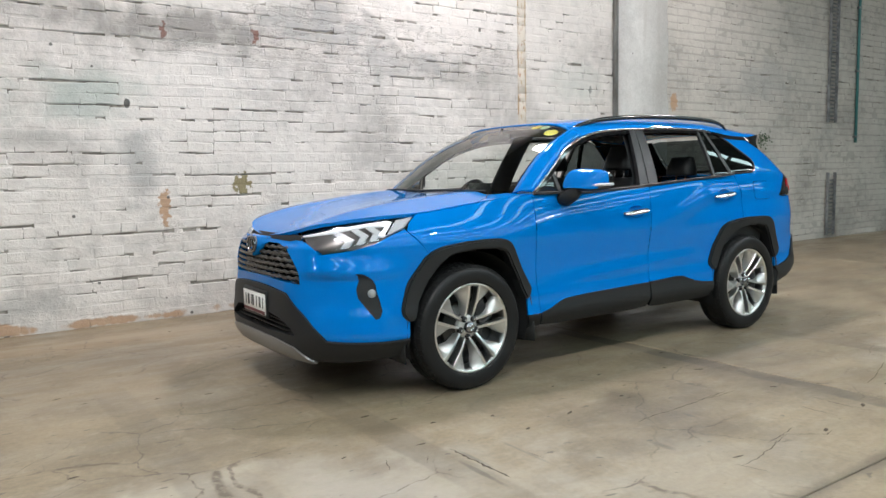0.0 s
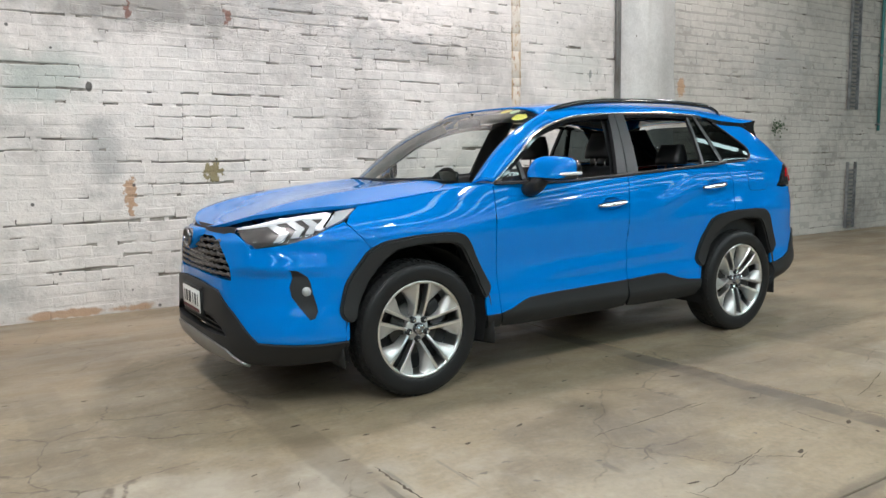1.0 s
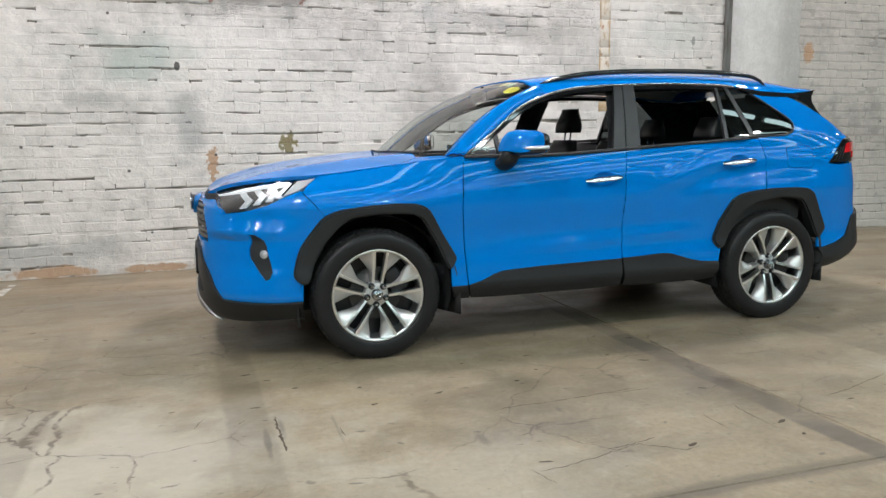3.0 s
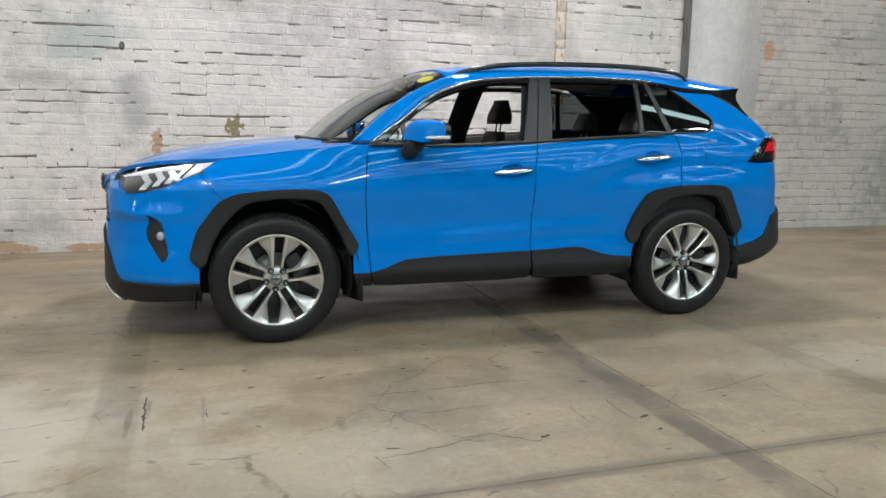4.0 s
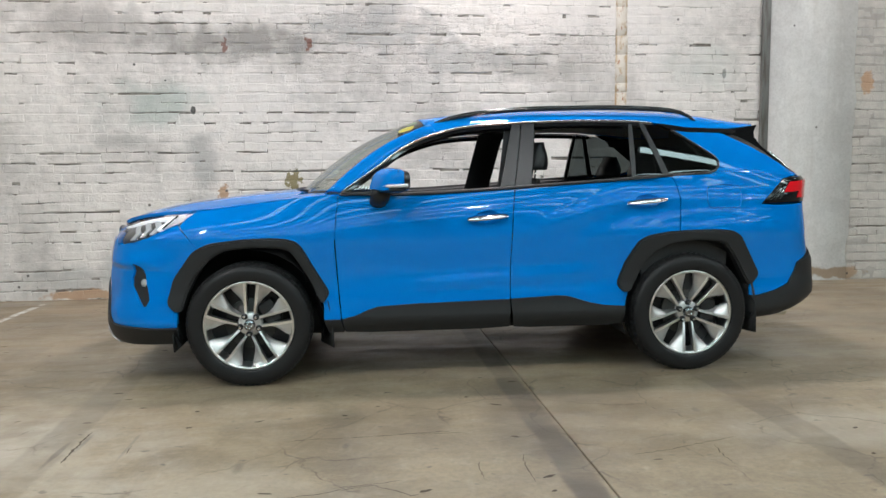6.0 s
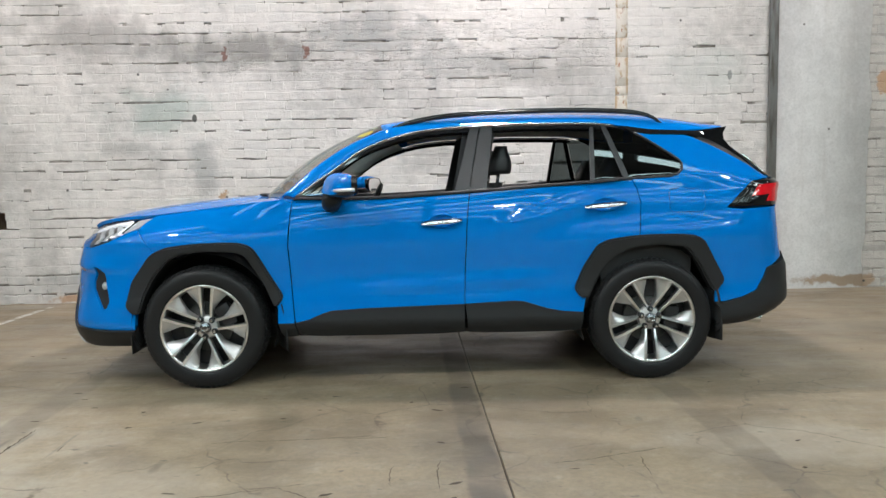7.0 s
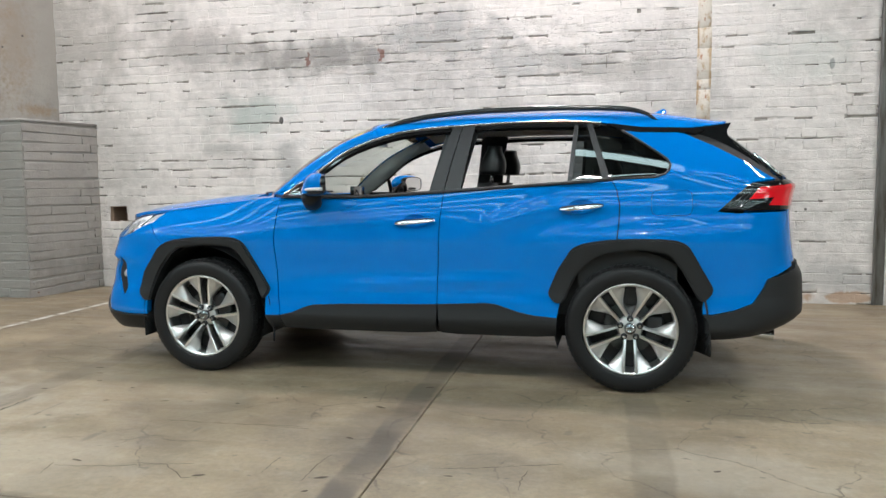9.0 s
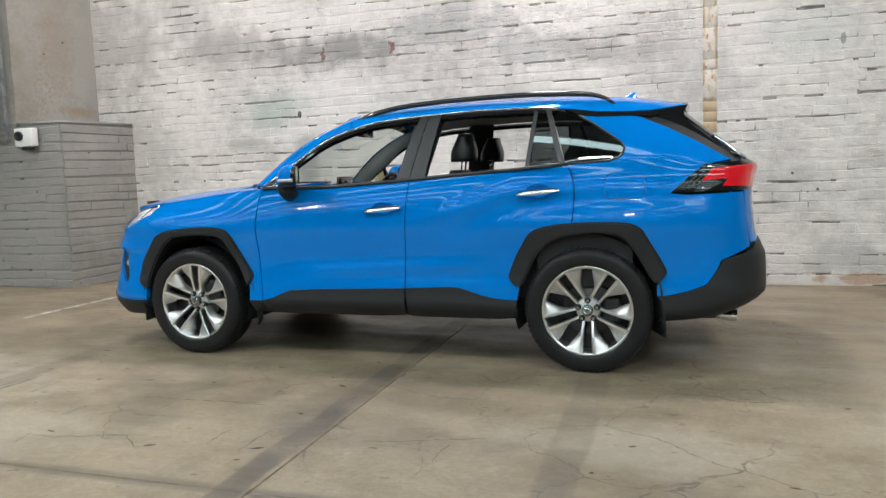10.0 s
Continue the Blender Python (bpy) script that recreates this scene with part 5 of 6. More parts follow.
for k in range(17):
    s = -0.16 + 0.32 * k / 16
    q = 1 - (s / 0.16) ** 2
    bulge = 0.030 * q
    low = 0.880 - 0.085 * max(0.0, 1 - abs(s) / 0.13) ** 0.8
    rows.append([(front(abs(s), z) - bulge * f - 0.001, -s, z) for z, f in ((0.920, 0.0), (0.914, 0.8), (0.905, 1.0), (0.890, 1.0), (0.5 * low + 0.445, 0.9), (low, 0.45), (low - 0.002, -0.8))])
sheet("badge_rise", rows, blue, car)
# number plate with its unreadable characters as bars
px = front(0, 0.52) - 0.028
bm = bmesh.new()
box(bm, px, px + 0.006, -0.18, 0.18, 0.455, 0.580, 0.004, 1)
plate = part("number_plate", bm, white_paper, car, "white number plate with dark bars")
for y, w in ((-0.125, 0.024), (-0.067, 0.026), (0.012, 0.010), (0.058, 0.024), (0.112, 0.024)):
    bm = bmesh.new()
    box(bm, px - 0.002, px + 0.001, y - w, y - w + 0.008, 0.494, 0.558)
    box(bm, px - 0.002, px + 0.001, y + w - 0.008, y + w, 0.494, 0.558)
    part("bar", bm, ink, plate, flat=True)
maroon, nt, b = material("maroon_strip", (0.10, 0.012, 0.02), 0.5)
bm = bmesh.new()
box(bm, px - 0.0015, px + 0.001, -0.172, 0.172, 0.459, 0.476)
part("footer_strip", bm, maroon, plate, "thin maroon strip", flat=True)
bm = bmesh.new()
box(bm, px + 0.004, px + 0.03, -0.185, 0.185, 0.435, 0.60, 0.008, 2)
part("plate_holder", bm, clad, car)

# headlights
head = by_s((0.405, 0.938)) + by_x((-2.10, 0.960), (-2.02, 0.984), (-1.92, 1.004), (-1.80, 1.021), (-1.645, 1.038), (-1.690, 1.005), (-1.739, 0.974), (-1.823, 0.941), (-1.924, 0.897), (-2.02, 0.866)) + by_s((0.600, 0.840))
guide = by_s((0.412, 0.935)) + by_x((-2.10, 0.957), (-2.02, 0.981), (-1.92, 1.001), (-1.80, 1.018), (-1.772, 1.004), (-1.838, 0.948), (-1.862, 0.936), (-1.884, 0.940), (-1.868, 0.956), (-1.816, 0.996), (-1.92, 0.993), (-2.02, 0.973), (-2.10, 0.950))
tip = by_x((-1.758, 1.019), (-1.66, 1.034), (-1.70, 1.004), (-1.745, 0.976), (-1.825, 0.946), (-1.842, 0.948), (-1.775, 0.998))


def chevron(x, z):
    """A bright chevron of the lamp's inner reflectors."""
    return by_x((x - 0.012, z + 0.044), (x + 0.024, z + 0.050), (x + 0.052, z + 0.012), (x + 0.010, z - 0.036), (x - 0.026, z - 0.040), (x + 0.012, z + 0.004))


modules = (chevron(-2.052, 0.915), chevron(-1.978, 0.937), chevron(-1.912, 0.954))
slit = by_x((-1.770, 1.019), (-1.758, 1.020), (-1.838, 0.946), (-1.850, 0.944))
for far in (False, True):
    hl = panel("headlight", head, wrap, bowl, car, res=0.02, lift=-0.030, depth=0, far=far, label="clear headlight with a white light guide")
    panel("light_guide", guide, wrap, drl, hl, res=0.014, lift=-0.012, depth=0.015, far=far, label="bright white light guide")
    panel("guide_slit", slit, wrap, gloss, hl, res=0.012, lift=-0.008, depth=0.01, far=far)
    panel("indicator", tip, wrap, lamp_silver, hl, res=0.014, lift=-0.012, depth=0.012, far=far, label="pale outer lamp guide")
    for m in modules:
        panel("module_housing", m, wrap, lamp_silver, hl, res=0.010, lift=-0.020, depth=0.008, far=far)
    panel("lens", head, wrap, lens, hl, res=0.02, lift=-0.001, depth=0.004, far=far)
    fg = panel("fog_recess", fog_out, wrap, clad, car, res=0.02, lift=-0.012, depth=0, far=far, label="black fog light recess")
    sgn = 1 if far else -1
    c = Vector(wrap(*by_x((-2.000, 0.622))[0]))
    bm = bmesh.new()
    bmesh.ops.create_uvsphere(bm, u_segments=20, v_segments=10, radius=0.030, matrix=Matrix.Translation((c.x + 0.018, sgn * (c.y - 0.026), c.z)))
    part("fog_lamp", bm, fog_glass, fg, "round fog lamp")

# windscreen, pillars and roof
CHROME = [(-0.779, 1.153), (-0.562, 1.304), (-0.392, 1.424), (-0.218, 1.494), (-0.042, 1.536), (0.136, 1.554), (0.331, 1.563), (0.67, 1.573), (1.026, 1.568), (1.204, 1.549), (1.40, 1.520), (1.55, 1.512), (1.70, 1.516), (1.88, 1.536)]
rail_z = curve(*CHROME)
roof_z = curve((-0.40, 1.588), (-0.2, 1.620), (0.1, 1.645), (0.5, 1.658), (0.9, 1.656), (1.2, 1.650), (1.5, 1.628), (1.7, 1.600), (1.92, 1.556))


def bez(p, t):
    a, b, c, d = p
    return a * (1 - t) ** 3 + 3 * b * t * (1 - t) ** 2 + 3 * c * t * t * (1 - t) + d * t ** 3


def roof_at(x, v, sgn):
    ze = rail_z(x)
    se = half_width(min(x, 1.35), ze) - 0.05 * smooth(1.2, 1.9, x)
    zc = roof_z(x)
    f = math.sin(v * math.pi / 2) ** 0.9
    crown = min(0.022, 0.4 * (zc - ze))
    return Vector((x, sgn * se * f, ze + (zc - ze - crown) * (1 - f ** 7) + crown * (1 - f * f)))


rows = []
for j in range(-26, 27):
    v = abs(j) / 26
    xf, xr = -0.309 + 0.089 * v ** 2.2, 1.905 - 0.05 * v ** 2
    rows.append([roof_at(xf + (xr - xf) * i / 60, v, math.copysign(1, j)) for i in range(61)])
sheet("roof", rows, blue, car, thick=0.012)
bm = bmesh.new()
rows = []
for j in range(-10, 11):
    v = abs(j) / 10
    rows.append([roof_at(-0.24 + 0.10 * v + 1.70 * i / 20, v * 0.74, math.copysign(1, j)) - Vector((0, 0, 0.04)) for i in range(21)])
sheet("headlining", rows, lining, car)

foot = curve((0.0, -1.10), (0.3, -1.085), (0.55, -1.02), (0.73, -0.90))
head_x = lambda q: -0.296 + 0.054 * q ** 2


def screen_at(q, t):
    """The windscreen: q across (-1 to 1), t from foot to head."""
    a = abs(q)
    lo = Vector((foot(0.735 * a), 0.735 * q, 1.120 + 0.012 * a * a))
    rt = roof_at(head_x(a), 0.66 * a, 1)
    hi = Vector((head_x(a) - 0.006, math.copysign(abs(rt.y), q) * 1.0, rt.z - 0.004))
    p = lo.lerp(hi, t)
    bow = 0.045 * math.sin(math.pi * t) * (1.05 + 0.30 * (1 - a * a))
    return p + Vector((-0.55 * bow, 0, 0.85 * bow))


rows = [[screen_at(-1 + 2 * i / 28, k / 20) for i in range(29)] for k in range(21)]
ws = sheet("windscreen", rows, screen_glass, car, "clear windscreen with yellow sale stickers", outward=True)
rows = [[screen_at((-1 + 2 * i / 28), 0.90 + 0.1 * k / 4) - Vector((-0.003, 0, 0.003)) for i in range(29)] for k in range(5)]
part_ = sheet("shade_band", rows, gloss, ws, "black shade band")
for sg in (-1, 1):
    rows = [[screen_at(sg * (0.984 + 0.016 * i / 2), k / 20) - Vector((-0.003, 0, 0.003)) for i in range(3)] for k in range(21)]
    sheet("black_border", rows, gloss, ws)


def sticker(q0, q1, t0, t1, mat, label):
    rows = []
    for k in range(9):
        f = k / 8
        w = math.sqrt(max(0.02, 1 - (2 * f - 1) ** 2)) * (0.9 + 0.1 * math.cos(9 * f))
        qm, qh = (q0 + q1) / 2, (q1 - q0) / 2
        rows.append([screen_at(qm + qh * w * (2 * i / 8 - 1), t0 + (t1 - t0) * f) + Vector((0.0012, 0, -0.0012)) for i in range(9)])
    return sheet("sticker", rows, mat, ws, label)


sticker(-0.945, -0.74, 0.79, 0.91, yellow, "bright yellow round sticker")
sticker(-0.71, -0.58, 0.885, 0.965, mint, "pale green sticker")
sticker(-0.575, -0.43, 0.885, 0.965, yellow, "bright yellow sticker")

# A pillars: painted band between the screen and the chrome line
for sg in (-1, 1):
    rows = []
    for k in range(25):
        t = k / 24
        a = screen_at(sg, t * 1.0)
        x = -0.800 + (-0.205 + 0.800) * t
        z = rail_z(x)
        c = Vector((x, sg * half_width(x, z), z))
        mid = a.lerp(c, 0.5) + Vector((-0.004, sg * 0.016, 0.016))
        mid2 = a.lerp(c, 0.85) + Vector((0, sg * 0.008, 0.006))
        rows.append([a, a.lerp(mid, 0.5) + Vector((-0.003, sg * 0.006, 0.006)), mid, mid2, c])
    sheet("a_pillar", rows, blue, car, thick=0.01)
    rows = [[r[0] + Vector((0.004, -sg * 0.006, -0.010)), r[2] + Vector((0.01, -sg * 0.030, -0.020)), r[4] + Vector((0.022, -sg * 0.030, -0.02)), r[4] + Vector((0.022, -sg * 0.006, -0.022))] for r in rows]
    sheet("pillar_lining", rows, pillar_cloth, car)
# dark foot of the screen with wipers
rows = [[(foot(0.75 * abs(-1 + 2 * i / 20)) - 0.10 * (1 - (-1 + 2 * i / 20) ** 2 * 0.6) + 0.13 * k / 3, 0.75 * (-1 + 2 * i / 20), 1.108 + 0.006 * k) for i in range(21)] for k in range(4)]
sheet("cowl", rows, clad, car, "black cowl at the foot of the screen")
for y0, y1 in ((-0.60, 0.02), (-0.05, 0.60)):
    bm = bmesh.new()
    tube(bm, [(foot(abs(y0 + (y1 - y0) * k / 8)) - 0.012 - 0.01 * math.sin(k), y0 + (y1 - y0) * k / 8, 1.148 + 0.006 * math.sin(math.pi * k / 8)) for k in range(9)], 0.008, 6)
    part("wiper", bm, clad, car)

# ---- side windows ----
hw3 = lambda x, z: (x, side(x, z), z)


def strip(name, line, radius, mat, parent, out=0.0, squash=1.0, sides=8):
    for sg in (-1, 1):
        bm = bmesh.new()
        tube(bm, [(x, sg * (side(x, z) + out), z) for x, z in line], radius, sides, squash)
        part(name, bm, mat, parent)


def along(fn, x0, x1, n, off=0.0):
    return [(x0 + (x1 - x0) * k / n, fn(x0 + (x1 - x0) * k / n) + off) for k in range(n + 1)]


strip("window_chrome", along(rail_z, -0.785, 1.17, 44, -0.006), 0.0055, chrome, car, 0.004)
strip("belt_trim", along(EDGE_Z, -0.79, 1.24, 30, 0.0), 0.011, satin, car, 0.0)
# black window frames: upper band below the chrome
top_band = along(rail_z, -0.77, 1.16, 34, -0.014) + along(rail_z, 1.12, -0.70, 32, -0.038)
both("window_frame", top_band, hw3, gloss, car, res=0.03, lift=-0.004, depth=0.03)
# B pillar in two halves
zb, zt = 1.150, 1.550
both("b_pillar_trim", [(0.165, zb), (0.254 - G, zb + 0.004), (0.334 - G, zt), (0.275, zt - 0.002)], hw3, satin, car, res=0.03, lift=0.0, depth=0.03)
both("b_pillar_trim", [(0.254 + G, zb + 0.004), (0.357, zb + 0.012), (0.415, zt + 0.004), (0.334 + G, zt)], hw3, satin, car, res=0.03, lift=0.0, depth=0.03)
# mirror corner: divider and small fixed pane
both("quarter_bar", [(-0.592, 1.130), (-0.560, 1.130), (-0.575, 1.255), (-0.600, 1.240)], hw3, satin, car, res=0.03, lift=0.001, depth=0.02)
both("corner_pane", [(-0.76, 1.142), (-0.592, 1.135), (-0.597, 1.245)], hw3, clear, car, res=0.04, lift=-0.006, depth=0.003)
# rear door bar and its fixed pane, then the quarter glass
both("window_bar", [(0.985, 1.196), (1.012, 1.198), (1.040, 1.540), (1.016, 1.542)], hw3, satin, car, res=0.03, lift=-0.002, depth=0.02)
both("fixed_pane", [(1.012, 1.184), (1.196, 1.196), (1.092, 1.540), (1.036, 1.543)], hw3, privacy, car, res=0.035, lift=-0.006, depth=0.004)
both("c_pillar_trim", [(1.188, 1.212), (1.226, 1.214), (1.118, 1.545), (1.086, 1.548)], hw3, satin, car, res=0.03, lift=-0.001, depth=0.02)
tail_glass = [(1.228, 1.216), (1.475, 1.226), (1.525, 1.242), (1.550, 1.268), (1.556, 1.300), (1.540, 1.327), (1.492, 1.364), (1.365, 1.453), (1.245, 1.522), (1.120, 1.546)]
both("quarter_glass", tail_glass, hw3, privacy, car, res=0.035, lift=-0.004, depth=0.004)
strip("glass_trim", tail_glass[:8] + [(1.29, 1.50)], 0.007, satin, car, 0.0)
# gloss black strip under the spoiler and its side fins
both("pillar_strip", [(1.20, 1.542), (1.29, 1.503), (1.40, 1.487), (1.64, 1.482), (1.70, 1.475), (1.80, 1.505), (1.64, 1.508), (1.40, 1.518), (1.25, 1.540)], hw3, gloss, car, res=0.03, lift=0.001, depth=0.02)
both("spoiler_fin", [(1.62, 1.478), (1.80, 1.392), (1.95, 1.312), (2.06, 1.244), (2.105, 1.216), (2.135, 1.224), (2.05, 1.31), (1.93, 1.405), (1.885, 1.455), (1.878, 1.490), (1.90, 1.535), (1.80, 1.520), (1.70, 1.510)],
     lambda x, z: (x, 0.635 - 0.16 * (x - 1.66), z), gloss, car, res=0.03, lift=0.002, depth=0.02)
strip("rear_pillar_trim", [(back(0.52, z) , z) for z in (1.36, 1.31, 1.25, 1.215)], 0.008, chrome, car, 0.0)

# roof rails and fin
rail_top = curve((-0.25, 1.535), (-0.20, 1.567), (-0.04, 1.612), (0.139, 1.638), (0.498, 1.657), (0.86, 1.661), (1.151, 1.653), (1.335, 1.638), (1.43, 1.612), (1.49, 1.566))
for sg in (-1, 1):
    pts = []
    for k in range(37):
        x = -0.25 + 1.74 * k / 36
        pts.append((x, sg * (0.575 - 0.01 * math.cos(math.pi * k / 36)), rail_top(x) - 0.010))
    bm = bmesh.new()
    tube(bm, pts, [0.008 + 0.006 * min(1, k / 4, (36 - k) / 4) for k in range(37)], 10, 1.2)
    rl = part("roof_rail", bm, gloss, car, "gloss black roof rail")
bm = bmesh.new()
rows = [[(1.46 + 0.02 * k, w * (1 - k / 9) , 1.622 - 0.012 * abs(w) / 0.02 * 0 + 0.009 * k * (0.6 if abs(w) > 0.01 else 1) - 0.013) for w in (-0.028, -0.012, 0, 0.012, 0.028)] for k in range(8)]
fin = [(1.42, 0, 1.625), (1.47, 0, 1.640), (1.53, 0, 1.668), (1.56, 0, 1.680), (1.575, 0, 1.668), (1.58, 0, 1.605)]
bm.free()
bm = bmesh.new()
L = [bm.verts.new((x, -0.022 * (1.70 - z) / 0.09, z)) for x, y, z in fin]
R = [bm.verts.new((x, 0.022 * (1.70 - z) / 0.09, z)) for x, y, z in fin]
for i in range(len(fin) - 1):
    bm.faces.new((L[i], L[i + 1], R[i + 1], R[i]))
bm.faces.new(L[::-1])
bm.faces.new(R)
part("antenna_fin", bm, blue, car)

# door handles with cups
for name, x0, z0, x1, z1 in (("front_door", -0.038, 0.968, 0.205, 0.987), ("rear_door", 0.945, 1.050, 1.190, 1.070)):
    for ob, sg in zip(doors[name], (-1, 1)):
        n = 14
        rows = []
        for k in range(n + 1):
            f = k / n
            x, z = x0 + (x1 - x0) * f, z0 + (z1 - z0) * f
            o = side(x, z) + 0.006 + 0.020 * math.sin(math.pi * f) ** 0.4
            h = 0.009 + 0.007 * min(1, 5 * k / n, 5 * (n - k) / n)
            rows.append([(x, sg * (o + a), z + h * c) for a, c in ((0.0, -1.0), (0.012, -1.0), (0.017, -0.6), (0.016, -0.2), (0.006, 0.85), (0.0, 1.0), (-0.006, 0.6), (-0.006, -0.6))])
        sheet("door_handle", rows, chrome, ob, "chrome door handle", closed=True)
        cx, cz = CUP_AT[name]
        panel("handle_cup", CUPS[name], lambda x, z: (x, side(x, z) - 0.030 * max(0.0, 1 - ((x - cx) / 0.080) ** 2 - ((z - cz) / 0.042) ** 2) ** 0.7, z), blue, ob, res=0.012, depth=0.0, far=sg > 0)

# mirrors
for sg in (-1, 1):
    base_s = side(-0.56, 1.13)
    bm = bmesh.new()
    bmesh.ops.create_uvsphere(bm, u_segments=32, v_segments=20, radius=1.0)
    for v in bm.verts:
        x, y, z = v.co
        # blunt towards the rear, drawn down at the front, squarer than a ball
        f = (abs(x) ** 3 + abs(y) ** 4 + abs(z) ** 4) ** (-1 / 3.7)
        x, y, z = x * f, y * f, z * f
        X = -0.500 + (0.085 * x if x < 0 else 0.055 * x) + 0.052 * y + 0.025 * z * (x < 0)
        y *= 1 - 0.22 * max(0.0, z) * (y < 0)
        v.co = (X, sg * (base_s + 0.162 + 0.112 * y), 1.204 + 0.072 * z - 0.012 * (x < 0) * x * x - 0.006 * y)
    cut = [f for f in bm.faces if f.calc_center_median().z < 1.158]
    bmesh.ops.delete(bm, geom=cut, context="FACES")
    mr = part("door_mirror", bm, blue, car, "blue door mirror on a black foot")
    bm = bmesh.new()
    bmesh.ops.create_uvsphere(bm, u_segments=28, v_segments=14, radius=1.0)
    for v in bm.verts:
        x, y, z = v.co
        f = (abs(x) ** 3 + abs(y) ** 3 + abs(z) ** 3) ** (-1 / 3)
        v.co = (-0.505 + 0.066 * x * f + 0.052 * y * f, sg * (base_s + 0.163 + 0.125 * y * f), 1.163 + 0.028 * z * f)
    part("mirror_skirt", bm, satin, mr)
    bm = bmesh.new()
    pts = [(-0.545, sg * (base_s + 0.115), 1.160), (-0.560, sg * (base_s + 0.085), 1.115), (-0.570, sg * (base_s + 0.045), 1.085), (-0.570, sg * (base_s + 0.0), 1.085)]
    tube(bm, pts, [0.060, 0.060, 0.054, 0.048], 14, 0.8)
    part("mirror_foot", bm, clad, mr)
    bm = bmesh.new()
    tube(bm, [(-0.565, sg * (base_s + 0.185), 1.172), (-0.535, sg * (base_s + 0.235), 1.174), (-0.495, sg * (base_s + 0.282), 1.176), (-0.450, sg * (base_s + 0.293), 1.177), (-0.405, sg * (base_s + 0.288), 1.178)], 0.010, 8)
    part("repeater", bm, lamp_silver, mr, "clear side repeater strip")
    ring = [(0.106 * math.copysign(abs(math.cos(a)) ** 0.6, math.cos(a)), 0.060 * math.copysign(abs(math.sin(a)) ** 0.6, math.sin(a))) for a in np.linspace(0, 2 * math.pi, 33)[:-1]]
    at = lambda y, z, d: (-0.440 + 0.43 * y + d, sg * (base_s + 0.168 + y), 1.203 + z)
    sheet("mirror_bezel", [[at(y * f, z * f, d) for y, z in ring] for f, d in ((1.0, -0.03), (1.02, -0.004), (0.99, 0.004), (0.93, 0.006), (0.90, 0.0), (0.02, 0.0))], gloss, mr, "black rear bezel", closed=True)
    sheet("mirror_glass", [[at(y * f, z * f, 0.0015) for y, z in ring] for f in (0.90, 0.5, 0.02)], chrome, mr, closed=True)

# ---- wheels ----
def tyre_mesh(bm):
    R, W = 0.366, 0.232
    prof = [(0.256, -0.095), (0.266, -0.106), (0.30, -0.116), (0.335, -0.113), (0.352, -0.103), (0.362, -0.086), (R, -0.06), (R, 0.0), (R, 0.06), (0.362, 0.086), (0.352, 0.103), (0.343, 0.1085), (0.338, 0.1125),
            (0.318, 0.116), (0.30, 0.1165), (0.275, 0.112), (0.269, 0.109), (0.264, 0.103), (0.258, 0.094)]
    return spin(bm, prof, (0, 0, 0), 72)


def tread_mesh(bm):
    """Blocks round the shoulders and the crown."""
    for row, (y, wy, n, r0) in enumerate(((-0.088, 0.026, 66, 0.358), (-0.045, 0.030, 56, 0.364), (0.0, 0.030, 56, 0.364), (0.045, 0.030, 56, 0.364), (0.088, 0.026, 66, 0.358))):
        for k in range(n):
            a = 2 * math.pi * (k + 0.5 * (row % 2)) / n
            m = Matrix.Rotation(-a, 4, "Y") @ Matrix.Translation((r0 + 0.004, y, 0)) @ Matrix.Rotation(0.25 if row % 2 else -0.2, 4, "X")
            if row in (0, 4):
                m = m @ Matrix.Rotation(0.45 if y > 0 else -0.45, 4, "Z")
            h = math.pi * r0 / n * 0.72
            vs = [bm.verts.new(m @ Vector(p)) for p in ((-0.008, -wy / 2, -h), (-0.008, wy / 2, -h), (-0.008, wy / 2, h), (-0.008, -wy / 2, h),
                                                         (0.0012, -wy / 2.2, -h * 0.9), (0.0012, wy / 2.2, -h * 0.9), (0.0012, wy / 2.2, h * 0.9), (0.0012, -wy / 2.2, h * 0.9))]
            for f in ((4, 5, 6, 7), (0, 1, 5, 4), (1, 2, 6, 5), (2, 3, 7, 6), (3, 0, 4, 7)):
                bm.faces.new([vs[i] for i in f])
    bmesh.ops.recalc_face_normals(bm, faces=bm.faces)
    return bm


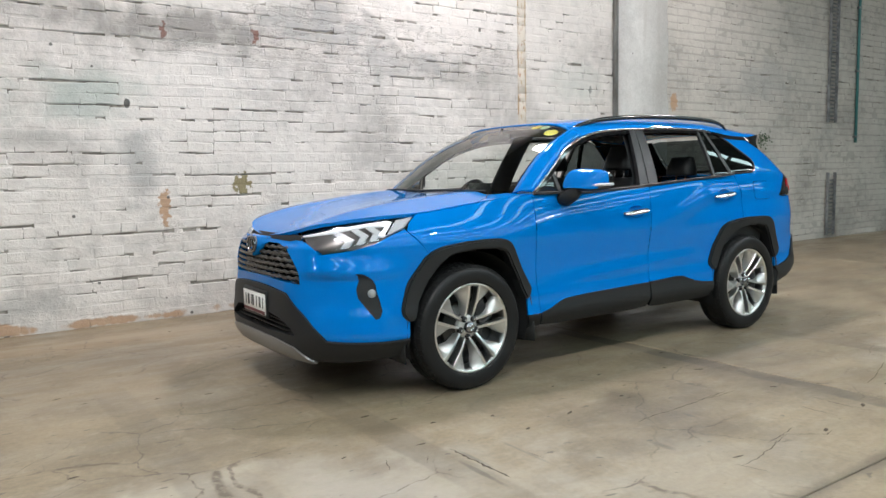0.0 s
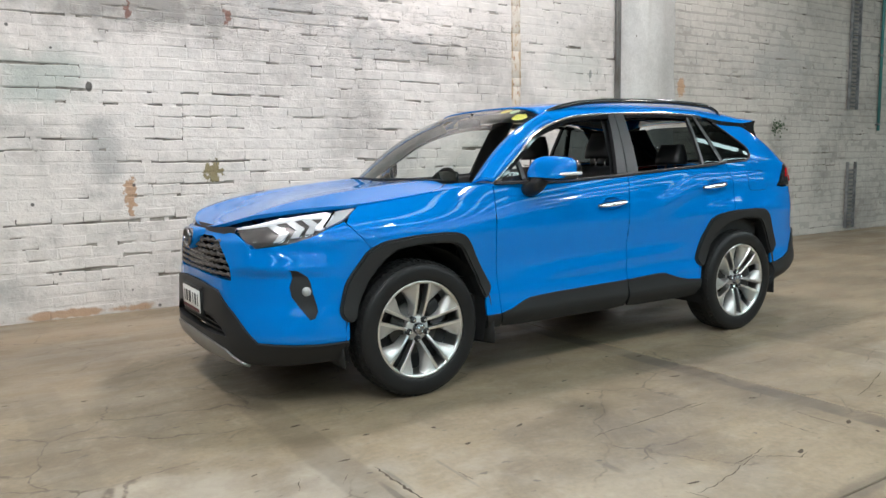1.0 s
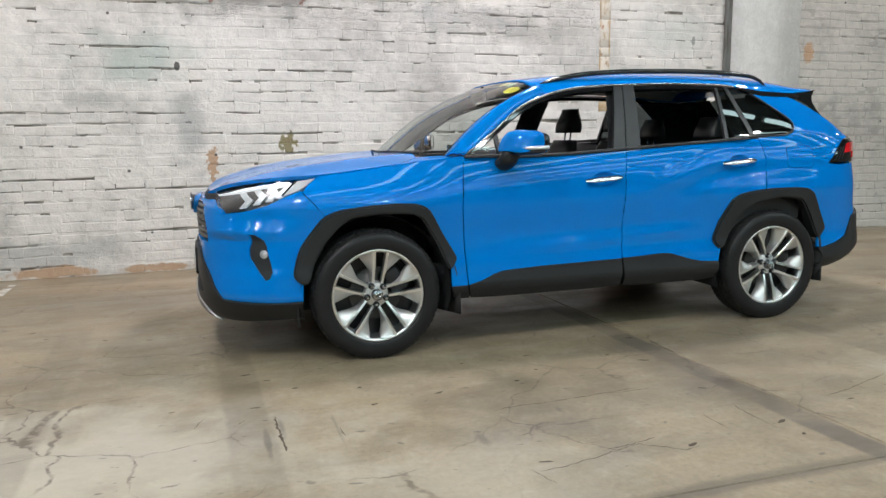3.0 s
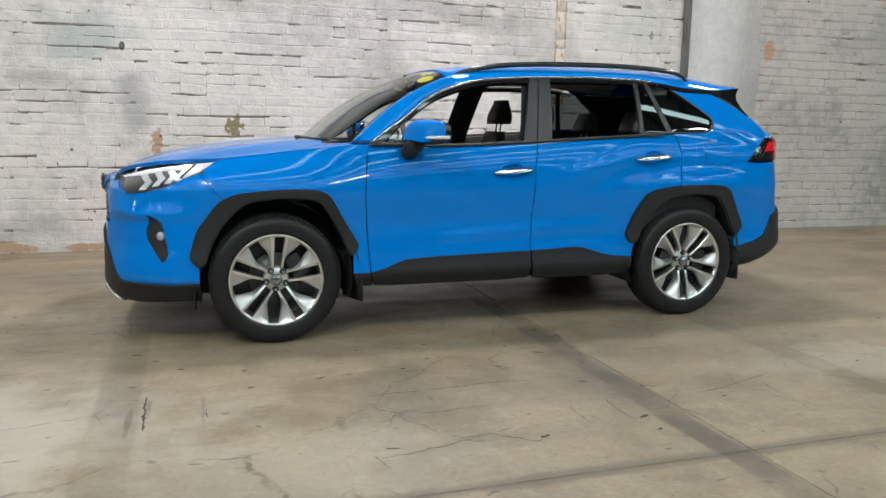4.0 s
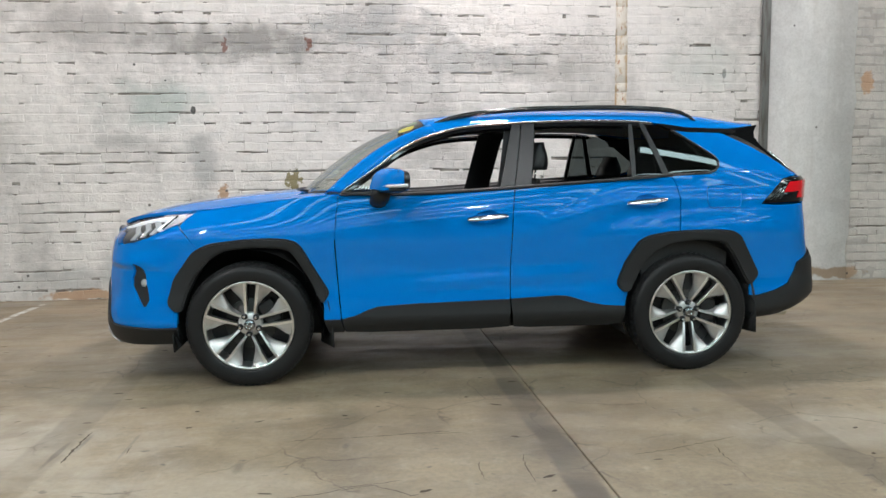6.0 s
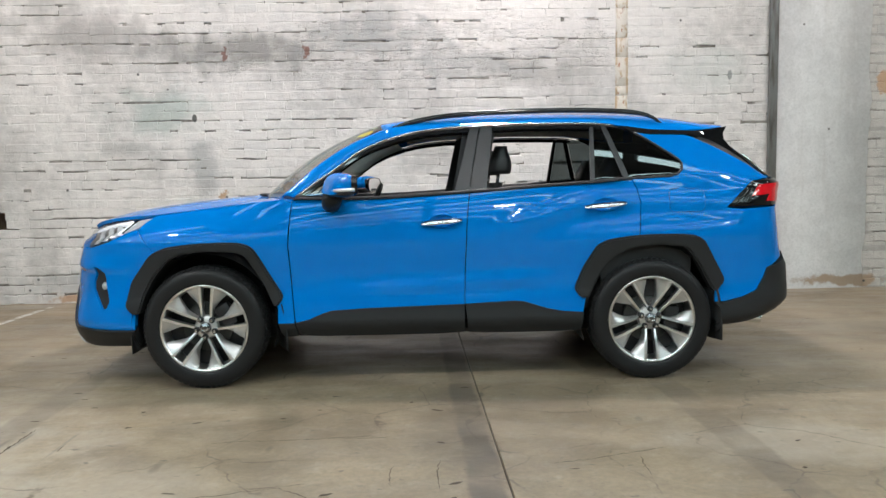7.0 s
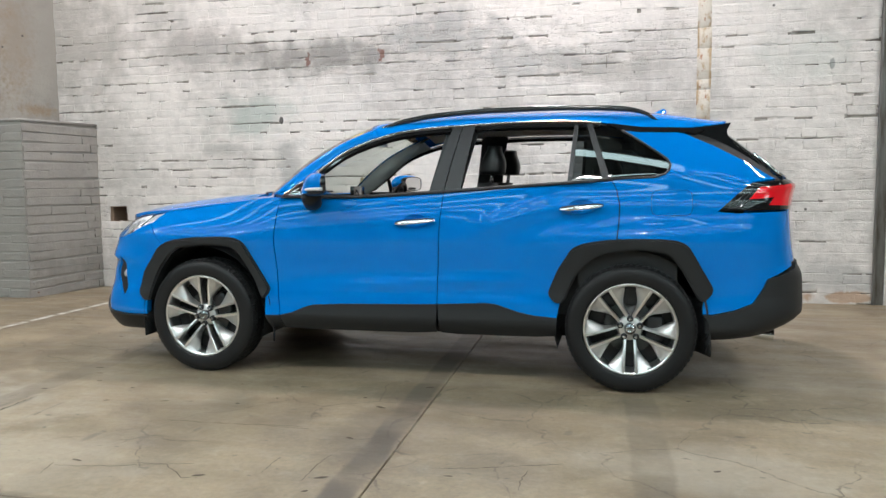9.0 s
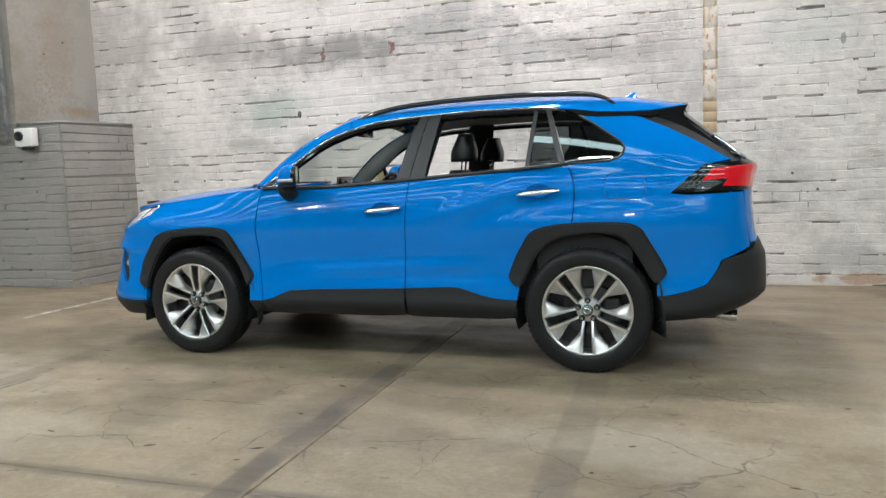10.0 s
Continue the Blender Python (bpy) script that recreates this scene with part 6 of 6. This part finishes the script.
def spoke_mesh(bm, a0, skew, wing):
    """One of a pair of spokes: a bevelled bar that widens to the rim; skew shifts it sideways."""
    rows = []
    for k in range(11):
        f = k / 10
        r = 0.062 + (0.250 - 0.062) * f
        inner = 0.0185 + 0.009 * f
        ridge = inner + 0.015 + 0.004 * f
        pocket = 0.021 + 0.012 * f
        outer = ridge + 0.003 + max(0.0, (r * math.sin(math.pi / 5) - pocket) / math.cos(math.pi / 5) - ridge - 0.003) * smooth(0.08, 0.80, f)
        top = 0.099 + 0.006 * f - 0.034 * (1 - f) ** 2
        sink = 0.009 + 0.030 * (1 - f) ** 1.3
        row = [(skew * a, r, top - d) for a, d in ((inner, 0.045), (inner, 0.004), (inner + 0.003, 0.0), (ridge - 0.002, 0.001), (ridge, 0.004),
                                                    (outer - 0.002, sink), (outer, sink + 0.04))]
        rows.append([(t, min(q, math.sqrt(0.252 ** 2 - t * t)), o) for t, q, o in row])
    ca, sa = math.cos(a0), math.sin(a0)
    grid = [[bm.verts.new((r * ca - t * sa, -o, r * sa + t * ca)) for t, r, o in row] for row in rows]
    for a, b in zip(grid, grid[1:]):
        for i in range(6):
            if (i >= 4) == wing:
                bm.faces.new((a[i], a[i + 1], b[i + 1], b[i]))
    bm.normal_update()
    if sum(f.normal.y * f.calc_area() for f in bm.faces) > 0:
        bmesh.ops.reverse_faces(bm, faces=bm.faces)
    bmesh.ops.delete(bm, geom=[v for v in bm.verts if not v.link_faces], context="VERTS")
    return bm


def wheel(x, s, turn, front_axle, sg):
    w = new("wheel")
    w.parent = car
    w.matrix_local = pose(x, sg * s, 0.366) @ (pose(0, 0, 0) if sg < 0 else pose(0, 0, 0, 0, 0, 180)) @ pose(0, 0, 0, 0, turn, 0)
    w["label"] = "machined alloy wheel with a black tyre"
    return w


def wheel_parts(w):
    bm = bmesh.new()
    t = part("tyre", tyre_mesh(bm), tyre_rubber, w, "black road tyre with worn tread")
    bm = bmesh.new()
    tr = part("tread", tread_mesh(bm), tyre_rubber, w, flat=True)
    tr["kind"] = "stuff"
    bm = bmesh.new()
    spin(bm, [(0.248, -0.09), (0.244, 0.0), (0.242, 0.06), (0.245, 0.090), (0.250, 0.1005), (0.258, 0.1045), (0.2645, 0.1025), (0.2655, 0.096), (0.262, 0.088)], (0, 0, 0), 72)
    part("rim_barrel", bm, rim_metal, w)
    bm = bmesh.new()
    spin(bm, [(0.244, -0.02), (0.05, -0.02), (0.0, -0.02)], (0, 0, 0), 40)
    part("barrel_back", bm, rim_dark, w)
    for k in range(5):
        a = -math.pi / 2 + k * 2 * math.pi / 5
        for sk in (-1, 1):
            part("spoke", spoke_mesh(bmesh.new(), a, sk, False), rim_metal, w, flat=True)
            part("spoke_wing", spoke_mesh(bmesh.new(), a, sk, True), wing_metal, w, "satin silver spoke flank")
    bm = bmesh.new()
    spin(bm, [(0.074, 0.03), (0.070, 0.052), (0.062, 0.058), (0.040, 0.062), (0.033, 0.063)], (0, 0, 0), 40)
    part("hub", bm, wing_metal, w)
    bm = bmesh.new()
    spin(bm, [(0.033, 0.055), (0.032, 0.088), (0.028, 0.093), (0.0, 0.095)], (0, 0, 0), 32)
    part("hub_cap", bm, dark_chrome, w)
    bm = bmesh.new()
    pts = [(0.020 * math.cos(a), -0.0955, 0.014 * math.sin(a)) for a in np.linspace(0, 2 * math.pi, 25)]
    tube(bm, pts, 0.0025, 6, cap=False)
    part("cap_ring", bm, chrome, w)
    for k in range(5):
        a = math.pi / 2 + k * 2 * math.pi / 5
        bm = bmesh.new()
        spin(bm, [(0.0185, 0.05), (0.0185, 0.0685), (0.0175, 0.070), (0.0, 0.068)], (0.0572 * math.cos(a), 0, 0.0572 * math.sin(a)), 14)
        part("nut_seat", bm, rim_dark, w)
        bm = bmesh.new()
        spin(bm, [(0.0095, 0.06), (0.0095, 0.084), (0.007, 0.088), (0.0, 0.089)], (0.0572 * math.cos(a), 0, 0.0572 * math.sin(a)), 6)
        part("wheel_nut", bm, chrome, w, flat=True)
    bm = bmesh.new()
    spin(bm, [(0.150, -0.01), (0.150, 0.012), (0.148, 0.014), (0.085, 0.014), (0.080, 0.030), (0.0, 0.030)], (0, 0, 0), 48)
    part("brake_disc", bm, brake, w)
    bm = bmesh.new()
    box(bm, 0.085, 0.185, -0.055, 0.02, -0.075, 0.075, 0.02, 3)
    part("caliper", bm, rim_dark, w)


w0 = wheel(-1.345, 0.797, -31, True, -1)
wheel_parts(w0)
for x, s, turn, sg in ((1.345, 0.797, 0, -1), (-1.345, 0.797, 20, 1), (1.345, 0.797, 45, 1)):
    w = wheel(x, s, turn, x < 0, sg)
    for o in w0.children:
        c = o.copy()
        scene.collection.objects.link(c)
        c.parent = w

# wheel wells, floor pan, sump and axles
for x in (-1.345, 1.345):
    for sg in (-1, 1):
        rows = []
        for k in range(19):
            a = math.radians(-20 + 220 * k / 18)
            r = 0.435
            rows.append([(x + r * math.cos(a), sg * q, max(0.24, 0.380 + r * math.sin(a))) for q in (0.50, 0.70, 0.885)])
        sheet("wheel_well", rows, under, car)
        bm = bmesh.new()
        box(bm, x - 0.42, x + 0.42, sg * 0.50 - 0.01, sg * 0.50 + 0.01, 0.24, 0.82)
        part("well_wall", bm, under, car, flat=True)
bm = bmesh.new()
box(bm, -0.90, 0.92, -0.60, 0.60, 0.25, 0.33, 0.03, 2)
box(bm, -0.90, 0.92, -0.80, 0.80, 0.305, 0.36, 0.01, 1)
box(bm, -2.05, -0.85, -0.50, 0.50, 0.22, 0.75, 0.03, 2)
box(bm, 0.90, 2.05, -0.50, 0.50, 0.30, 0.60, 0.03, 2)
box(bm, 1.76, 2.0, -0.72, 0.72, 0.34, 0.60, 0.03, 2)
box(bm, -2.12, -1.78, -0.52, 0.52, 0.24, 0.42, 0.02, 2)
part("underbody", bm, under, car)
for x in (-1.345, 1.345):
    bm = bmesh.new()
    tube(bm, [(x, -0.72, 0.36), (x, 0.72, 0.36)], 0.04, 10)
    part("axle", bm, under, car)
for sg in (-1, 1):
    for x, z0, z1, w in ((-0.885, 0.215, 0.50, 0.10), (1.752, 0.225, 0.54, 0.11)):
        rows = [[(x + 0.014 * f + 0.02 * math.sin(2.2 * f) - 0.085 * g, sg * (0.885 - 0.19 * g), z1 + (z0 - z1) * f) for g in (0, 0.33, 0.66, 1)] for f in (0, 0.25, 0.5, 0.75, 1)]
        sheet("mud_flap", rows, clad, car, thick=0.006)
    rows = [[(-1.80 + 0.012 * f, sg * (0.87 - 0.26 * g), 0.44 + (0.215 - 0.44) * f) for g in (0, 0.5, 1)] for f in (0, 0.33, 0.66, 1)]
    sheet("air_guide", rows, clad, car, thick=0.008)

# ---- rear ----
def wrap_tail(u, z):
    th = u / 0.85
    c, n = math.cos(th), max(0.0, math.sin(th))
    x = TAIL_AT + (TAIL(z) - TAIL_AT) * n ** (2 / TAIL_N)
    return x, math.copysign(half_width(x, z) * abs(c) ** (2 / TAIL_N), c), z


def t_s(*pts):
    out = []
    for s, z in pts:
        x = back(s, z)
        out.append((0.85 * math.acos(min(1, s / half_width(x, z)) ** (TAIL_N / 2)), z))
    return out


def t_x(*pts):
    return [(0.85 * math.asin(min(1.0, (x - TAIL_AT) / (TAIL(z) - TAIL_AT)) ** (TAIL_N / 2)), z) for x, z in pts]


rb = t_x((1.735, 0.458), (1.787, 0.458), (1.90, 0.483), (2.0, 0.523), (2.05, 0.596), (2.082, 0.66)) + t_s((0.66, 0.70), (0.60, 0.735), (0.40, 0.735), (0.0, 0.735))
rb = rb[::-1] + t_x((1.735, 0.318), (1.95, 0.330)) + t_s((0.60, 0.345), (0.3, 0.35), (0.0, 0.35))
panel("rear_bumper", whole(rb), wrap_tail, clad, car, res=0.03, lift=0.010, depth=0.04, label="black plastic rear bumper")
gate = t_s((0.0, 1.20), (0.40, 1.20), (0.64, 1.20), (0.652, 1.03), (0.652, 0.74), (0.40, 0.742), (0.0, 0.742))
panel("tailgate", whole(gate), wrap_tail, blue, car, res=0.03)
rw = t_s((0.0, 1.52), (0.40, 1.52), (0.50, 1.50), (0.545, 1.36), (0.56, 1.25), (0.55, 1.205), (0.0, 1.205))
panel("rear_window", whole(rw), wrap_tail, privacy, car, res=0.04, lift=-0.004, depth=0.004)
for far in (False, True):
    panel("gate_frame", t_s((0.46, 1.53), (0.67, 1.50), (0.72, 1.36), (0.74, 1.21), (0.53, 1.21), (0.52, 1.36)), wrap_tail, dash_mat, car, res=0.04, lift=-0.022, depth=0, far=far)
lampo = t_x((1.808, 1.035), (1.90, 1.118), (1.965, 1.172), (1.995, 1.188)) + t_s((0.62, 1.203), (0.40, 1.190), (0.34, 1.165), (0.36, 1.045), (0.62, 1.038)) + t_x((2.0, 1.037))
redo = t_x((1.972, 1.096), (2.030, 1.163)) + t_s((0.60, 1.180), (0.42, 1.174), (0.42, 1.056), (0.615, 1.058)) + t_x((2.078, 1.064), (2.108, 1.106))
fin_lines = [t_x((1.862 + 0.036 * k, 1.052 + 0.004 * k), (1.955 + 0.030 * k, 1.136 + 0.004 * k), (1.962 + 0.030 * k, 1.136 + 0.004 * k), (1.870 + 0.036 * k, 1.052 + 0.004 * k)) for k in range(3)]
for far in (False, True):
    tl = panel("tail_light", lampo, wrap_tail, gloss, car, res=0.024, lift=0.004, depth=0.03, far=far, label="red and smoked black tail light")
    panel("red_lens", redo, wrap_tail, red_lens, tl, res=0.02, lift=0.009, depth=0.008, far=far)
    for line in fin_lines:
        panel("lamp_fin", line, wrap_tail, satin, tl, res=0.02, lift=0.006, depth=0.004, far=far)
    sgn = 1 if far else -1
    bm = bmesh.new()
    tube(bm, [(2.06, sgn * 0.50, 0.300), (2.12, sgn * 0.52, 0.295), (2.17, sgn * 0.52, 0.290)], [0.032, 0.036, 0.036], 20, 1.0, cap=False)
    part("exhaust_tip", bm, chrome, car, "chrome exhaust tip")
bm = bmesh.new()
tube(bm, [(1.55, -0.45, 0.29), (1.85, -0.50, 0.285), (2.09, -0.50, 0.299)], 0.027, 10)
part("exhaust_pipe", bm, brake, car)
bm = bmesh.new()
tube(bm, [(2.15, 0.25, 1.225), (2.17, 0.0, 1.235), (2.15, -0.32, 1.235)], 0.012, 8)
tube(bm, [(2.14, 0.02, 1.225), (2.20, 0.0, 1.25)], 0.016, 8)
part("rear_wiper", bm, clad, car)

# ---- inside ----
bm = bmesh.new()
box(bm, -1.0, 2.05, -0.70, 0.70, 0.33, 0.42)
part("cabin_floor", bm, under, car, flat=True)
rows = []
for q in (-0.76, -0.5, -0.25, 0.0, 0.25, 0.5, 0.76):
    rows.append([(-1.02, q, 0.60), (-1.02, q, 1.09), (-0.92, q, 1.105), (-0.70, q, 1.10 + 0.01 * math.cos(q * 6)), (-0.56, q, 1.06), (-0.52, q, 0.98), (-0.60, q, 0.72), (-0.66, q, 0.60)])
sheet("dashboard", rows, dash_mat, car, "dark dashboard", closed=True)
bm = bmesh.new()
box(bm, -0.60, -0.575, -0.125, 0.125, 1.035, 1.19, 0.008, 2)
part("dash_screen", bm, gloss, car, "upright black dash screen")
bm = bmesh.new()
pts = [(-0.42 + 0.075 * math.sin(a), 0.37 + 0.185 * math.cos(a), 1.03 + 0.170 * math.sin(a)) for a in np.linspace(0, 2 * math.pi, 37)]
tube(bm, pts, 0.016, 10, cap=False)
sw = part("steering_wheel", bm, cloth, car, "black leather steering wheel")
bm = bmesh.new()
box(bm, -0.46, -0.41, 0.28, 0.46, 0.97, 1.07, 0.02, 2)
tube(bm, [(-0.44, 0.37, 1.02), (-0.70, 0.37, 0.96)], 0.04, 10)
part("steering_hub", bm, cloth, sw)
bm = bmesh.new()
box(bm, -0.42, -0.385, -0.12, 0.12, 1.475, 1.54, 0.012, 2)
tube(bm, [(-0.40, 0, 1.53), (-0.37, 0, 1.58)], 0.012, 8)
part("inside_mirror", bm, gloss, car, "black inside mirror")


def cushion(bm, rows):
    grid = [[bm.verts.new(p) for p in r] for r in rows]
    for a, b in zip(grid, grid[1:]):
        for i in range(len(a)):
            bm.faces.new((a[i], a[(i + 1) % len(a)], b[(i + 1) % len(b)], b[i]))
    bm.faces.new(grid[0][::-1])
    bm.faces.new(grid[-1])
    bmesh.ops.recalc_face_normals(bm, faces=bm.faces)
    return bm


def oval(cx, cy, z, rx, ry, lean=0.0, n=20, p=3.0):
    out = []
    for k in range(n):
        a = 2 * math.pi * k / n
        c, s = math.cos(a), math.sin(a)
        f = (abs(c) ** p + abs(s) ** p) ** (-1 / p)
        out.append((cx + rx * c * f, cy + ry * s * f, z))
    return out


def seat(name, x, y, half, top, head_h, parent=car):
    bm = bmesh.new()
    cushion(bm, [oval(x - 0.06, y, z, 0.27 * f, half * f) for z, f in ((0.50, 0.92), (0.55, 1.0), (0.62, 1.0), (0.665, 0.95), (0.685, 0.82))])
    st = part(name, bm, cloth, parent, "black leather car seat")
    bm = bmesh.new()
    rows = []
    for k in range(9):
        f = k / 8
        z = 0.62 + (top - 0.62) * f
        w = half * (0.98 - 0.10 * f - 0.30 * max(0, f - 0.75) / 0.25)
        rows.append(oval(x + 0.16 + 0.19 * f, y, z, 0.075 - 0.025 * f, w))
    part("backrest", cushion(bm, rows), cloth, st)
    for hy in ([y] if half < 0.4 else [y - 0.36, y + 0.36]):
        bm = bmesh.new()
        rows = []
        for k in range(8):
            f = k / 7
            rows.append(oval(x + 0.375 + 0.018 * f, hy, top + 0.055 + head_h * f, 0.078 * (0.8 + 0.35 * math.sin(math.pi * min(1, f + 0.15))) * (1 - 0.35 * f), 0.125 * (1 - 0.22 * f * f)))
        part("headrest", cushion(bm, rows), cloth, st)
        for dy in (-0.045, 0.045):
            bm = bmesh.new()
            tube(bm, [(x + 0.365, hy + dy, top - 0.02), (x + 0.378, hy + dy, top + 0.075)], 0.0065, 8)
            part("headrest_post", bm, chrome, st)
    return st


seat("front_seat", 0.10, -0.37, 0.255, 1.205, 0.180)
seat("front_seat", 0.10, 0.37, 0.255, 1.205, 0.180)
seat("rear_bench", 0.84, 0.0, 0.62, 1.15, 0.15)
# door linings and inner pillars
for sg in (-1, 1):
    for x0, x1 in ((-0.80, 0.225), (0.235, 1.15)):
        rows = [[(x, sg * (side(x, 0.9) - d), z) for z, d in ((0.42, 0.13), (0.70, 0.15), (0.95, 0.13), (EDGE_Z(x) - 0.03, 0.075), (EDGE_Z(x) - 0.002, 0.055), (EDGE_Z(x) - 0.004, 0.030))] for x in np.linspace(x0, x1, 9)]
        sheet("door_lining", rows, dash_mat, car)
    rows = [[(0.20 + 0.10 * f + dx, sg * (half_width(0.3, z) - 0.045 - dd), z) for dx, dd in ((-0.06, 0.0), (0.0, 0.03), (0.08, 0.03), (0.14, 0.0))] for f, z in ((0.0, 1.10), (0.35, 1.25), (0.7, 1.42), (1.0, 1.56))]
    sheet("b_pillar_lining", rows, dash_mat, car)
    rows = [[(1.05 + 0.55 * q, sg * (half_width(1.2, z) - 0.06), z) for q in (0, 0.5, 1)] for z in (0.5, 0.85, 1.20)]
    sheet("boot_lining", rows, dash_mat, car)
    rows = [[(1.30 + 0.45 * q, sg * (half_width(1.3, 1.5) - 0.06 - 0.03 * q), z) for q in (0, 0.5, 1)] for z in (1.44, 1.47, 1.495)]
    sheet("rear_lining", rows, dash_mat, car)


# ---- the long brick wall ----
back_wall()
